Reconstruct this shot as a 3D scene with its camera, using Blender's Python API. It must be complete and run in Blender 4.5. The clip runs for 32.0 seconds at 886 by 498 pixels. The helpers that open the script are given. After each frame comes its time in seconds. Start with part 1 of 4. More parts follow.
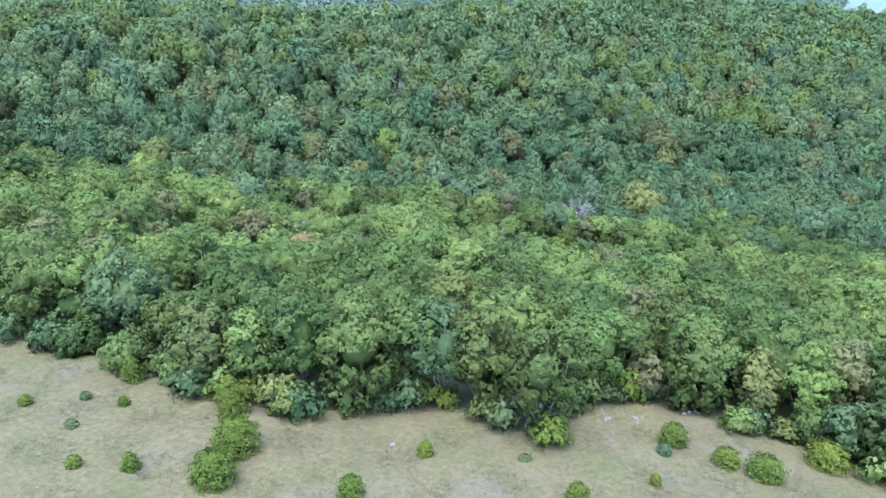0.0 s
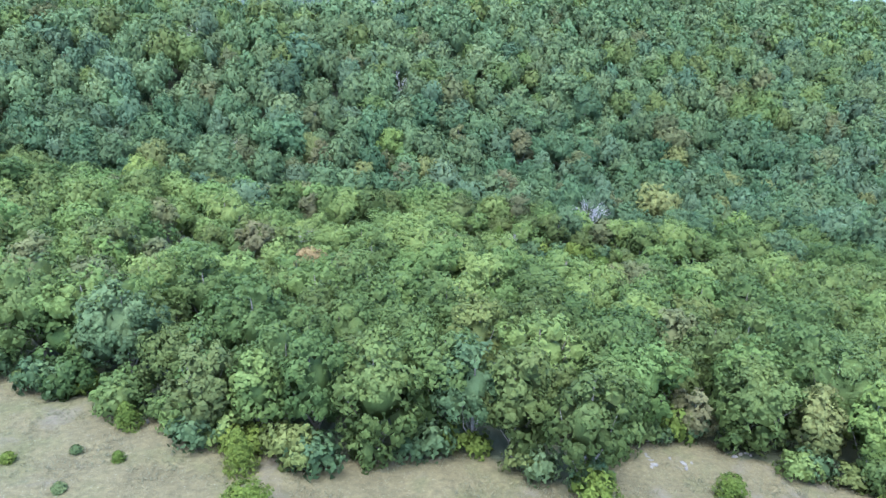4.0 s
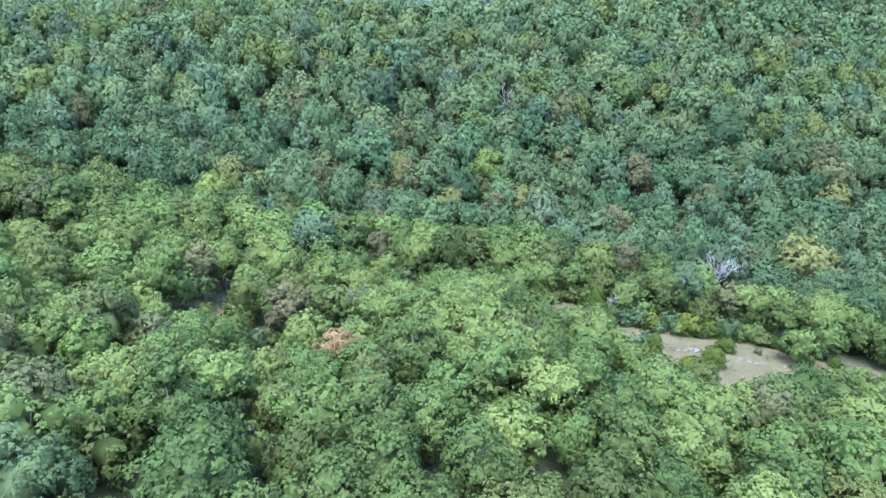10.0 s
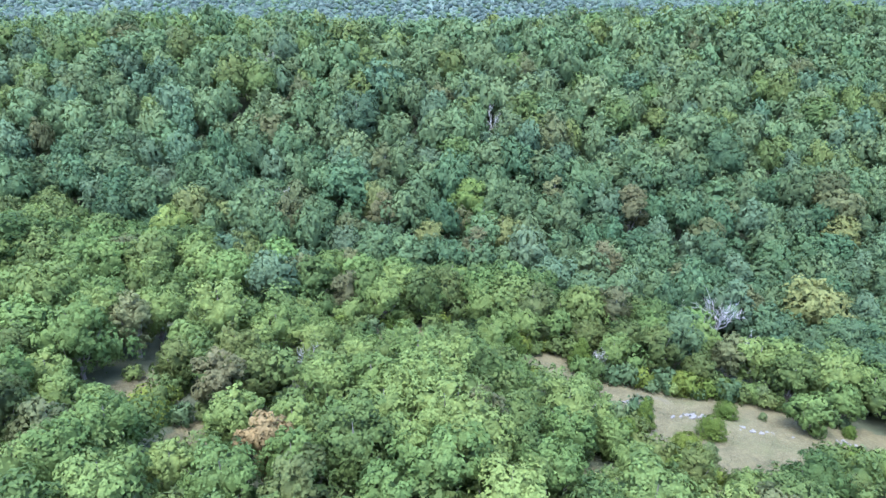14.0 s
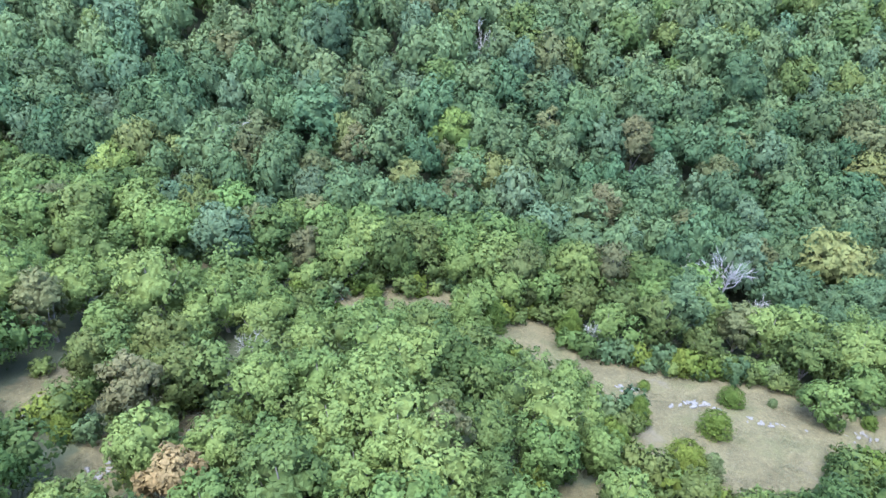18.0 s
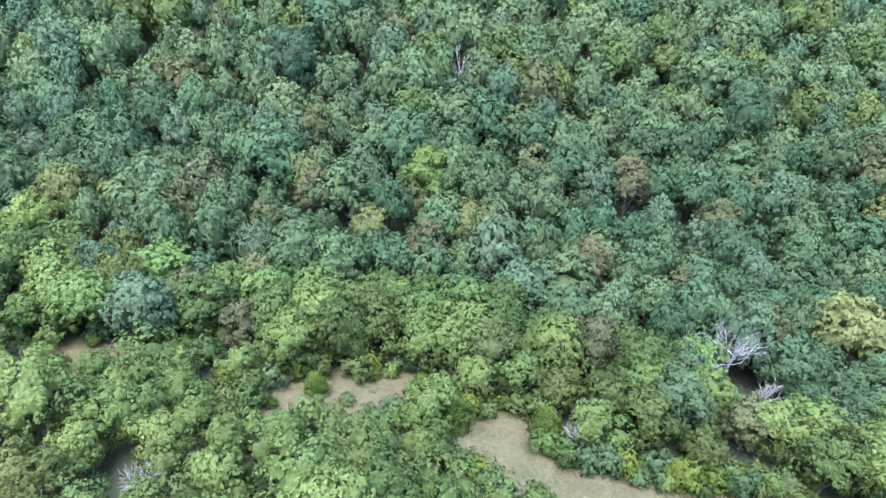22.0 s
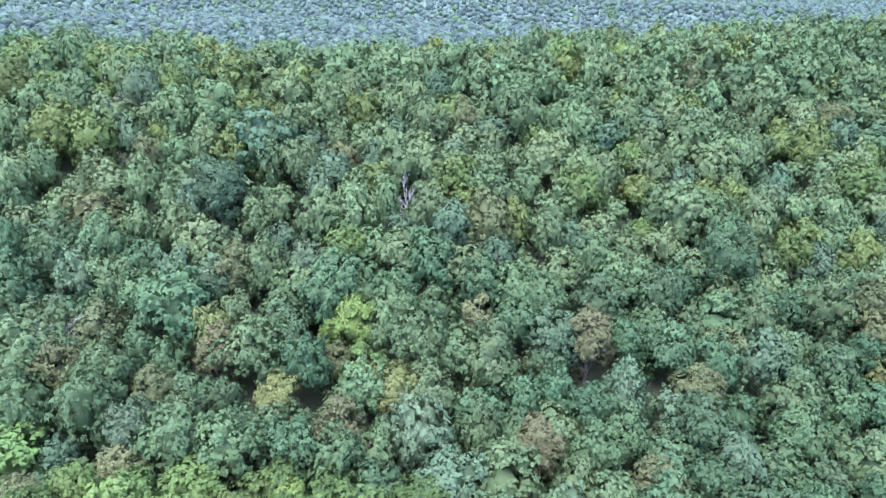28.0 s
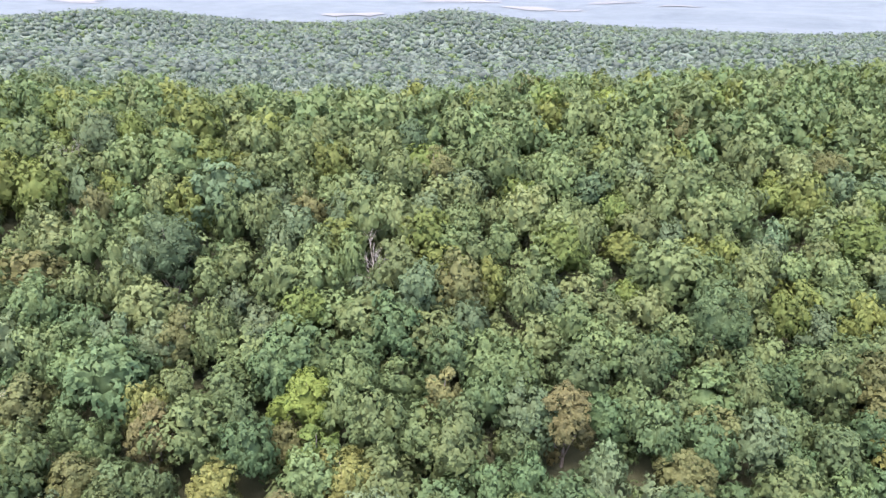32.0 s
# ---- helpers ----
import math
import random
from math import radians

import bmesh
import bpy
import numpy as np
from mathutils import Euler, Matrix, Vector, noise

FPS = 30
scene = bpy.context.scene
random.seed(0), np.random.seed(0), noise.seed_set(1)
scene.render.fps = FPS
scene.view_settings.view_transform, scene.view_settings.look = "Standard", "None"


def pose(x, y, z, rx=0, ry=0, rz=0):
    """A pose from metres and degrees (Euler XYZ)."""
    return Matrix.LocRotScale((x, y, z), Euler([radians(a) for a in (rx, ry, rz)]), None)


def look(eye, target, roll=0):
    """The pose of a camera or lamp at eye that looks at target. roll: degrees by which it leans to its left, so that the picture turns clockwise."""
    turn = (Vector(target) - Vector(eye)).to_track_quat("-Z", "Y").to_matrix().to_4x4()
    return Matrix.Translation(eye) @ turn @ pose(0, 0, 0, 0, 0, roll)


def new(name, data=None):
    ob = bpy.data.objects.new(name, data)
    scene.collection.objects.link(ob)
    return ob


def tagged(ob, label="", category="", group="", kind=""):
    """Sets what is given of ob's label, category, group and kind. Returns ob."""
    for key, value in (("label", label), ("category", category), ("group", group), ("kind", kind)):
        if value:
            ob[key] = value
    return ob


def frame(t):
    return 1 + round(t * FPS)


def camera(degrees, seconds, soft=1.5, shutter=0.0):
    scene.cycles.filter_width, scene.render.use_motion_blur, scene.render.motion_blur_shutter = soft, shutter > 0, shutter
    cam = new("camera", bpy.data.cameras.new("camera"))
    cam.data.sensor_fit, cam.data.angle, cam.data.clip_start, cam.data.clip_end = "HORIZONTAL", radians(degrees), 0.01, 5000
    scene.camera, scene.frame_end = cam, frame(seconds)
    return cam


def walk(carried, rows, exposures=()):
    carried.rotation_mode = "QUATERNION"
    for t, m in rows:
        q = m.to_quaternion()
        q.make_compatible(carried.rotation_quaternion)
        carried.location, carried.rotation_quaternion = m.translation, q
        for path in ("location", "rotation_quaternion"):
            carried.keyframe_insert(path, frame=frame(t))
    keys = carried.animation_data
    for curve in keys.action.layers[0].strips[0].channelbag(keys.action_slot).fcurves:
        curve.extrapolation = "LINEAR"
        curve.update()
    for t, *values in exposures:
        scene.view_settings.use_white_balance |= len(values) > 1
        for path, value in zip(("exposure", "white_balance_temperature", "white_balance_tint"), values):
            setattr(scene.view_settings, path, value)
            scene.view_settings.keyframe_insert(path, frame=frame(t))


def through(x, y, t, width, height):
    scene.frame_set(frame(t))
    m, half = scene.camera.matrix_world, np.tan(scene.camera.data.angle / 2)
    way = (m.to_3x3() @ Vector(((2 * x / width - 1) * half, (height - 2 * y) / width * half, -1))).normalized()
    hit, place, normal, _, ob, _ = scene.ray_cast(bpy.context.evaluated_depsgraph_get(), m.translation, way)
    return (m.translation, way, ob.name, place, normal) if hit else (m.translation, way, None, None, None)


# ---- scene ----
cam = camera(69.3, 32.0)
# seconds, eye x, y, z, tilt, turn, lean
PATH = [
    (0, -0.00, -0.01, 45.00, 65.94, -11.78, 0.83),
    (0.5, -0.36, 0.56, 45.05, 65.88, -11.94, 0.92),
    (1, -0.66, 1.18, 45.12, 65.79, -12.04, 1.00),
    (1.5, -0.92, 1.86, 45.18, 65.68, -11.97, 1.01),
    (2, -1.15, 2.57, 45.22, 65.60, -12.02, 1.05),
    (2.5, -1.33, 3.26, 45.28, 65.49, -12.09, 1.08),
    (4.5, -0.52, 6.84, 45.53, 65.09, -11.96, 0.45),
    (5, 0.06, 8.17, 45.65, 64.91, -11.88, 0.31),
    (5.5, 0.70, 9.58, 45.72, 64.89, -7.41, 0.42),
    (6, 1.43, 11.07, 45.87, 64.72, -2.75, 0.56),
    (6.5, 2.18, 12.68, 46.08, 64.51, -1.87, 0.48),
    (7, 2.93, 14.43, 46.29, 64.39, -1.48, 0.33),
    (7.5, 3.67, 16.28, 46.47, 64.24, -1.14, 0.21),
    (8, 4.38, 18.04, 46.62, 64.13, -0.98, 0.11),
    (8.5, 5.13, 19.67, 46.73, 64.17, -0.83, -0.03),
    (9, 5.92, 21.24, 46.81, 64.21, -0.61, -0.18),
    (9.5, 6.74, 22.75, 46.85, 64.32, -0.41, -0.29),
    (10, 7.55, 24.19, 46.86, 64.44, -0.28, -0.37),
    (10.5, 8.32, 25.53, 46.84, 64.66, -0.19, -0.42),
    (11, 9.05, 26.80, 46.85, 64.83, -0.08, -0.45),
    (11.5, 9.71, 28.04, 46.86, 65.01, -0.00, -0.44),
    (12, 10.31, 29.29, 46.85, 65.22, -0.01, -0.43),
    (12.5, 10.86, 30.58, 46.86, 65.33, 0.04, -0.38),
    (13, 11.35, 31.87, 46.89, 65.46, 0.06, -0.34),
    (13.5, 11.69, 33.10, 46.93, 65.51, -0.00, -0.26),
    (14, 11.89, 34.25, 46.97, 65.68, -0.12, -0.15),
    (14.5, 12.08, 35.48, 47.07, 65.71, -0.21, -0.07),
    (16.5, 14.12, 42.21, 46.93, 62.89, -0.05, -0.09),
    (17, 14.42, 43.91, 46.99, 60.94, -0.10, -0.06),
    (17.5, 14.77, 45.71, 47.11, 58.10, -0.15, 0.04),
    (18, 15.20, 47.63, 47.33, 57.31, -0.18, 0.06),
    (18.5, 15.74, 49.62, 47.56, 57.17, -0.17, 0.04),
    (19, 16.30, 51.60, 47.72, 57.07, -0.06, 0.01),
    (19.5, 16.86, 53.54, 47.77, 57.08, -0.10, 0.04),
    (20, 17.46, 55.46, 47.79, 57.10, -0.05, 0.01),
    (20.5, 18.10, 57.28, 47.84, 57.11, -0.03, -0.02),
    (21, 18.75, 58.96, 47.88, 57.14, 0.01, -0.04),
    (21.5, 19.42, 60.52, 47.85, 57.28, 0.01, -0.07),
    (22, 20.14, 62.00, 47.79, 57.45, 0.01, -0.07),
    (22.5, 20.89, 63.42, 47.70, 57.63, -0.02, -0.06),
    (23, 21.71, 64.80, 47.60, 57.84, 0.00, -0.11),
    (23.5, 22.62, 66.16, 47.49, 58.30, 0.01, -0.12),
    (24, 23.67, 67.51, 47.40, 58.99, 0.20, -0.17),
    (24.5, 24.72, 68.89, 47.32, 59.58, 0.41, -0.21),
    (25, 25.64, 70.31, 47.26, 60.35, 0.43, -0.21),
    (25.5, 26.43, 71.80, 47.22, 61.20, 0.38, -0.17),
    (27.5, 30.00, 77.71, 49.68, 63.83, 0.87, -0.05),
    (28, 30.62, 78.96, 50.08, 65.06, 0.87, -0.02),
    (28.5, 31.21, 80.16, 50.39, 66.58, 0.78, 0.08),
    (29, 31.82, 81.33, 50.58, 68.17, 0.76, 0.10),
    (29.5, 32.46, 82.45, 50.73, 68.12, 0.81, 0.12),
    (30, 33.06, 83.53, 50.88, 68.10, 0.84, 0.14),
    (30.5, 33.61, 84.58, 51.00, 68.05, 0.83, 0.17),
    (31, 34.14, 85.57, 51.09, 68.05, 0.83, 0.21),
    (31.5, 34.65, 86.54, 51.19, 68.05, 0.85, 0.24),
    (32, 35.17, 87.56, 51.34, 67.89, 0.90, 0.25),
]
walk(cam, [(t, pose(x, y, z, 0, 0, turn) @ pose(0, 0, 0, tilt) @ pose(0, 0, 0, 0, 0, lean)) for t, x, y, z, tilt, turn, lean in PATH],
     [(0, 3.26, 5500, 10), (8, 3.4, 5380, 14), (14, 3.42, 5400, 14), (17, 3.44, 5500, 14), (25.5, 3.5, 5550, 17), (28, 3.55, 5420, 21), (29.3, 3.54, 5420, 23), (30, 3.5, 6650, 23), (30.8, 3.5, 7100, 26), (32, 3.5, 7150, 27)])

# ---- light: an overcast summer day, a broad soft sun high behind the camera ----
world = bpy.data.worlds.new("sky")
scene.world = world
world.use_nodes = True
sky = world.node_tree.nodes.new("ShaderNodeTexSky")
sky.sky_type, sky.sun_disc = "NISHITA", False
sky.sun_elevation, sky.sun_rotation = radians(73), radians(208)
sky.air_density, sky.dust_density, sky.ozone_density = 1.0, 1.5, 1.0
world.node_tree.nodes["Background"].inputs["Strength"].default_value = 0.1
world.node_tree.links.new(sky.outputs["Color"], world.node_tree.nodes["Background"].inputs["Color"])
sun = new("sun", bpy.data.lights.new("sun", "SUN"))
sun.data.energy, sun.data.angle, sun.data.color = 1.1, radians(45), (1.0, 0.975, 0.945)
sun.matrix_world = look((-20, -38, 140), (0, 0, 0))


# ---- the lie of the land ----
def smooth_max(a, b, k):
    h = np.maximum(k - np.abs(a - b), 0) / k
    return np.maximum(a, b) + h * h * k / 4


def smooth_min(a, b, k):
    return -smooth_max(-a, -b, k)


def ground_height(x, y):
    """A glade slope that falls to a ravine, the wooded slope behind it up to its crest, and rolling hills beyond."""
    x, y = np.asarray(x, float), np.asarray(y, float)
    glade = smooth_min(16.4 - 0.13 * x - 0.22 * (y - 35), 23 - 0.02 * x + 0 * y, 8)
    rise = -3.0 - 0.08 * (x - 17) + 0.42 * (y - 153)
    land = smooth_max(glade, rise, 8)
    back = 23.5 + 0.045 * (x - 30) - 0.22 * (y - 226) - 0.08 * np.maximum(x - 130, 0) + 3.5 * np.exp(-((x + 62) / 40) ** 2 - ((y - 236) / 45) ** 2)
    back = back - 2.6 * np.exp(-((x - 12) / 45) ** 2) + 1.6 * np.clip((x - 85) / 30, 0, 1)
    land = smooth_min(land, back, 10)
    fade = np.clip((y - 330) / 250, 0, 1)
    roll = -4 + fade * (5 * np.sin(x / 130 + 0.6) * np.cos(y / 170 + 0.4) + 4 * np.sin(x / 310 - y / 260 + 1.0) + 5 * np.sin(y / 62 + 0.9 * np.sin(x / 190)) * np.clip((900 - y) / 200, 0, 1))
    roll = roll + 21 * np.exp(-((x + 400) / 120) ** 2 - ((y - 950) / 200) ** 2) + 17 * np.exp(-((x - 25) / 95) ** 2 - ((y - 1000) / 200) ** 2) - 5 * np.clip((x - 150) / 400, 0, 1)
    roll = roll - 60 * np.clip((y - 1100) / 900, 0, 1)
    return smooth_max(land, roll - 90 * np.clip((330 - y) / 90, 0, 1), 14)


# ---- materials ----
def material(name):
    m = bpy.data.materials.new(name)
    m.use_nodes = True
    nodes, links = m.node_tree.nodes, m.node_tree.links
    return m, nodes, links, nodes["Principled BSDF"]


def ramp(nodes, stops):
    r = nodes.new("ShaderNodeValToRGB")
    while len(r.color_ramp.elements) < len(stops):
        r.color_ramp.elements.new(0.5)
    for e, (at, colour) in zip(r.color_ramp.elements, stops):
        e.position, e.color = at, (*colour, 1)
    return r


def noise_node(nodes, links, vector, scale, detail=4.0, rough=0.55):
    n = nodes.new("ShaderNodeTexNoise")
    n.inputs["Scale"].default_value, n.inputs["Detail"].default_value, n.inputs["Roughness"].default_value = scale, detail, rough
    links.new(vector, n.inputs["Vector"])
    return n.outputs["Fac"]


def mixed(nodes, links, fac, a, b, kind="MIX"):
    m = nodes.new("ShaderNodeMix")
    m.data_type, m.blend_type = "RGBA", kind
    for value, socket in ((fac, m.inputs[0]), (a, m.inputs[6]), (b, m.inputs[7])):
        if isinstance(value, (int, float)):
            socket.default_value = value
        elif isinstance(value, tuple):
            socket.default_value = (*value, 1)
        else:
            links.new(value, socket)
    return m.outputs[2]


def foliage(name, dark, light, odd, gloss=0.7, through=0.34):
    """Leaves: every leaf clump a shade of its own, larger patches inside a crown, a second tint here and there."""
    m, nodes, links, bsdf = material(name)
    geo = nodes.new("ShaderNodeNewGeometry")
    each = ramp(nodes, [(0.0, tuple(0.75 * a + 0.25 * b for a, b in zip(dark, light))), (0.5, tuple(0.5 * (a + b) for a, b in zip(dark, light))), (1.0, tuple(0.25 * a + 0.75 * b for a, b in zip(dark, light)))])
    links.new(geo.outputs["Random Per Island"], each.inputs[0])
    patch = noise_node(nodes, links, geo.outputs["Position"], 0.45, 3.0)
    cut = ramp(nodes, [(0.48, (0, 0, 0)), (0.68, (1, 1, 1))])
    links.new(patch, cut.inputs[0])
    half = nodes.new("ShaderNodeMath")
    half.operation = "MULTIPLY"
    half.inputs[1].default_value = 0.35
    links.new(cut.outputs[0], half.inputs[0])
    colour = mixed(nodes, links, half.outputs[0], each.outputs[0], odd)
    fine = ramp(nodes, [(0.32, (0.82, 0.82, 0.82)), (0.68, (1.18, 1.18, 1.18))])
    speck = noise_node(nodes, links, geo.outputs["Position"], 6.5, 3.0, 0.8)
    links.new(speck, fine.inputs[0])
    colour = mixed(nodes, links, 1.0, colour, fine.outputs[0], "MULTIPLY")
    own = nodes.new("ShaderNodeObjectInfo")
    hue = nodes.new("ShaderNodeHueSaturation")
    tone = nodes.new("ShaderNodeMapRange")
    tone.inputs[3].default_value, tone.inputs[4].default_value = 0.82, 1.2
    links.new(own.outputs["Random"], tone.inputs[0])
    tree = nodes.new("ShaderNodeAttribute")
    tree.attribute_name = "tree_tone"
    lift = nodes.new("ShaderNodeMath")
    lift.operation = "ADD"
    links.new(tone.outputs[0], lift.inputs[0])
    links.new(tree.outputs["Fac"], lift.inputs[1])
    links.new(lift.outputs[0], hue.inputs["Value"])
    turn = nodes.new("ShaderNodeMapRange")
    turn.inputs[3].default_value, turn.inputs[4].default_value = 0.515, 0.485
    links.new(own.outputs["Random"], turn.inputs[0])
    shade = nodes.new("ShaderNodeAttribute")
    shade.attribute_name = "tree_hue"
    sway = nodes.new("ShaderNodeMath")
    sway.operation = "ADD"
    links.new(turn.outputs[0], sway.inputs[0])
    links.new(shade.outputs["Fac"], sway.inputs[1])
    links.new(sway.outputs[0], hue.inputs["Hue"])
    links.new(colour, hue.inputs["Color"])
    links.new(hue.outputs[0], bsdf.inputs["Base Color"])
    bsdf.inputs["Roughness"].default_value = gloss
    bsdf.inputs["Specular IOR Level"].default_value = 0.14
    glow = nodes.new("ShaderNodeBsdfTranslucent")
    links.new(hue.outputs[0], glow.inputs["Color"])
    both = nodes.new("ShaderNodeMixShader")
    both.inputs[0].default_value = through
    links.new(bsdf.outputs[0], both.inputs[1])
    links.new(glow.outputs[0], both.inputs[2])
    links.new(both.outputs[0], nodes["Material Output"].inputs["Surface"])
    return m


OAK = foliage("oak_leaves", (0.049, 0.077, 0.022), (0.085, 0.124, 0.034), (0.091, 0.116, 0.028))
# the bluer tint of the next three also carries distance haze
OAK_DEEP = foliage("deep_green_leaves", (0.045, 0.077, 0.034), (0.077, 0.124, 0.053), (0.080, 0.113, 0.042))
OAK_MID = foliage("mid_green_leaves", (0.051, 0.083, 0.034), (0.088, 0.132, 0.053), (0.090, 0.120, 0.041))
OAK_BLUE = foliage("blue_green_leaves", (0.049, 0.080, 0.041), (0.083, 0.126, 0.062), (0.070, 0.108, 0.045))
OAK_OLIVE = foliage("olive_leaves", (0.060, 0.081, 0.022), (0.098, 0.126, 0.035), (0.100, 0.112, 0.033))
OAK_LIGHT = foliage("light_green_leaves", (0.081, 0.121, 0.032), (0.137, 0.188, 0.052), (0.124, 0.164, 0.039))
OAK_YELLOW = foliage("yellowing_leaves", (0.078, 0.099, 0.031), (0.122, 0.142, 0.045), (0.113, 0.116, 0.042))
RUSSET = foliage("russet_leaves", (0.080, 0.084, 0.036), (0.126, 0.120, 0.052), (0.084, 0.103, 0.041))
BUFF = foliage("dry_buff_leaves", (0.078, 0.091, 0.036), (0.122, 0.133, 0.053), (0.086, 0.108, 0.042))
ORANGE = foliage("orange_leaves", (0.145, 0.116, 0.048), (0.225, 0.168, 0.068), (0.145, 0.138, 0.058))
LIME = foliage("lime_leaves", (0.102, 0.145, 0.034), (0.156, 0.208, 0.050), (0.135, 0.172, 0.046))
CEDAR = foliage("cedar_scales", (0.049, 0.072, 0.011), (0.087, 0.118, 0.018), (0.078, 0.096, 0.015), 0.75, 0.2)
CEDAR_DULL = foliage("dull_cedar_scales", (0.052, 0.073, 0.026), (0.088, 0.116, 0.042), (0.090, 0.093, 0.037), 0.75, 0.2)
# leaves of the far hills: distance haze put into a paler, bluer green
HAZED_GREEN = foliage("hazed_grey_green_leaves", (0.078, 0.113, 0.078), (0.106, 0.147, 0.101), (0.100, 0.132, 0.086))
HAZED_BLUE = foliage("hazed_blue_green_leaves", (0.080, 0.109, 0.087), (0.105, 0.138, 0.108), (0.091, 0.123, 0.091))


def bark(name, dark, light):
    m, nodes, links, bsdf = material(name)
    geo = nodes.new("ShaderNodeNewGeometry")
    r = ramp(nodes, [(0.3, dark), (0.7, light)])
    grain = noise_node(nodes, links, geo.outputs["Position"], 9.0, 6.0, 0.7)
    links.new(grain, r.inputs[0])
    links.new(r.outputs[0], bsdf.inputs["Base Color"])
    bump = nodes.new("ShaderNodeBump")
    bump.inputs["Distance"].default_value = 0.03
    links.new(grain, bump.inputs["Height"])
    links.new(bump.outputs[0], bsdf.inputs["Normal"])
    bsdf.inputs["Roughness"].default_value = 0.9
    return m


BARK = bark("oak_bark", (0.10, 0.085, 0.07), (0.24, 0.215, 0.185))
DEAD_WOOD = bark("bleached_dead_wood", (0.22, 0.21, 0.20), (0.42, 0.41, 0.39))
GREY_TWIGS = bark("grey_twigs", (0.20, 0.195, 0.165), (0.36, 0.355, 0.31))


def meadow():
    m, nodes, links, bsdf = material("dry_glade_grass")
    geo = nodes.new("ShaderNodeNewGeometry")
    p = geo.outputs["Position"]
    base = ramp(nodes, [(0.30, (0.086, 0.074, 0.037)), (0.5, (0.111, 0.097, 0.049)), (0.72, (0.082, 0.084, 0.035))])
    links.new(noise_node(nodes, links, p, 0.22, 6.0, 0.6), base.inputs[0])
    fine = ramp(nodes, [(0.3, (0.55, 0.55, 0.55)), (0.7, (1.25, 1.25, 1.25))])
    tuft = noise_node(nodes, links, p, 2.6, 8.0, 0.75)
    links.new(tuft, fine.inputs[0])
    grass = mixed(nodes, links, 1.0, base.outputs[0], fine.outputs[0], "MULTIPLY")
    bare = ramp(nodes, [(0.56, (0, 0, 0)), (0.66, (1, 1, 1))])
    links.new(noise_node(nodes, links, p, 0.16, 7.0, 0.65), bare.inputs[0])
    soil = mixed(nodes, links, noise_node(nodes, links, p, 3.0, 5.0), (0.086, 0.076, 0.050), (0.136, 0.121, 0.085))
    fleck = ramp(nodes, [(0.62, (0, 0, 0)), (0.70, (1, 1, 1))])
    links.new(noise_node(nodes, links, p, 5.5, 3.0, 0.8), fleck.inputs[0])
    grass = mixed(nodes, links, fleck.outputs[0], grass, (0.165, 0.16, 0.112))
    floor = mixed(nodes, links, bare.outputs[0], grass, soil)
    # leaf litter and undergrowth, its colour also darkened for shade between the crowns
    shaded_litter = mixed(nodes, links, noise_node(nodes, links, p, 1.1, 6.0, 0.7), (0.035, 0.043, 0.023), (0.068, 0.074, 0.042))
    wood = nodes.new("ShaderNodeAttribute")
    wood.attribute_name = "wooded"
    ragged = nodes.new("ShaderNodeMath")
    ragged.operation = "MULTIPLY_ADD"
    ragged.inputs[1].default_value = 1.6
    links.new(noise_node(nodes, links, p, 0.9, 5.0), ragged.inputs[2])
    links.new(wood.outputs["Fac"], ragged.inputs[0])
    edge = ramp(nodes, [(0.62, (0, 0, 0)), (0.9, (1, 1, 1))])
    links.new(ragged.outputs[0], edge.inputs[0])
    # floor past the crest: haze put into a pale blue-green, like the far leaves
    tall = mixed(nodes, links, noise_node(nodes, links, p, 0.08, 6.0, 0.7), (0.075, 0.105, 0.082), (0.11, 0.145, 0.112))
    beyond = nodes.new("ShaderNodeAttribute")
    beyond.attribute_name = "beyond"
    shaded_litter = mixed(nodes, links, beyond.outputs["Fac"], shaded_litter, tall)
    links.new(mixed(nodes, links, edge.outputs[0], floor, shaded_litter), bsdf.inputs["Base Color"])
    bump = nodes.new("ShaderNodeBump")
    bump.inputs["Distance"].default_value = 0.12
    links.new(tuft, bump.inputs["Height"])
    links.new(bump.outputs[0], bsdf.inputs["Normal"])
    bsdf.inputs["Roughness"].default_value = 0.95
    bsdf.inputs["Specular IOR Level"].default_value = 0.15
    return m


def plain_noise(name, dark, light, scale, rough=0.9, lift=0.02):
    m, nodes, links, bsdf = material(name)
    geo = nodes.new("ShaderNodeNewGeometry")
    r = ramp(nodes, [(0.3, dark), (0.7, light)])
    n = noise_node(nodes, links, geo.outputs["Position"], scale, 6.0, 0.65)
    links.new(n, r.inputs[0])
    links.new(r.outputs[0], bsdf.inputs["Base Color"])
    bump = nodes.new("ShaderNodeBump")
    bump.inputs["Distance"].default_value = lift
    links.new(n, bump.inputs["Height"])
    links.new(bump.outputs[0], bsdf.inputs["Normal"])
    bsdf.inputs["Roughness"].default_value = rough
    return m


MEADOW = meadow()
STONE = plain_noise("pale_limestone", (0.088, 0.083, 0.072), (0.15, 0.141, 0.122), 5.0)
STRAW = foliage("dry_grass_blades", (0.105, 0.102, 0.062), (0.182, 0.172, 0.106), (0.105, 0.117, 0.053), 0.8, 0.5)
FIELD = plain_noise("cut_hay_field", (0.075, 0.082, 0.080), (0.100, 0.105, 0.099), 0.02)


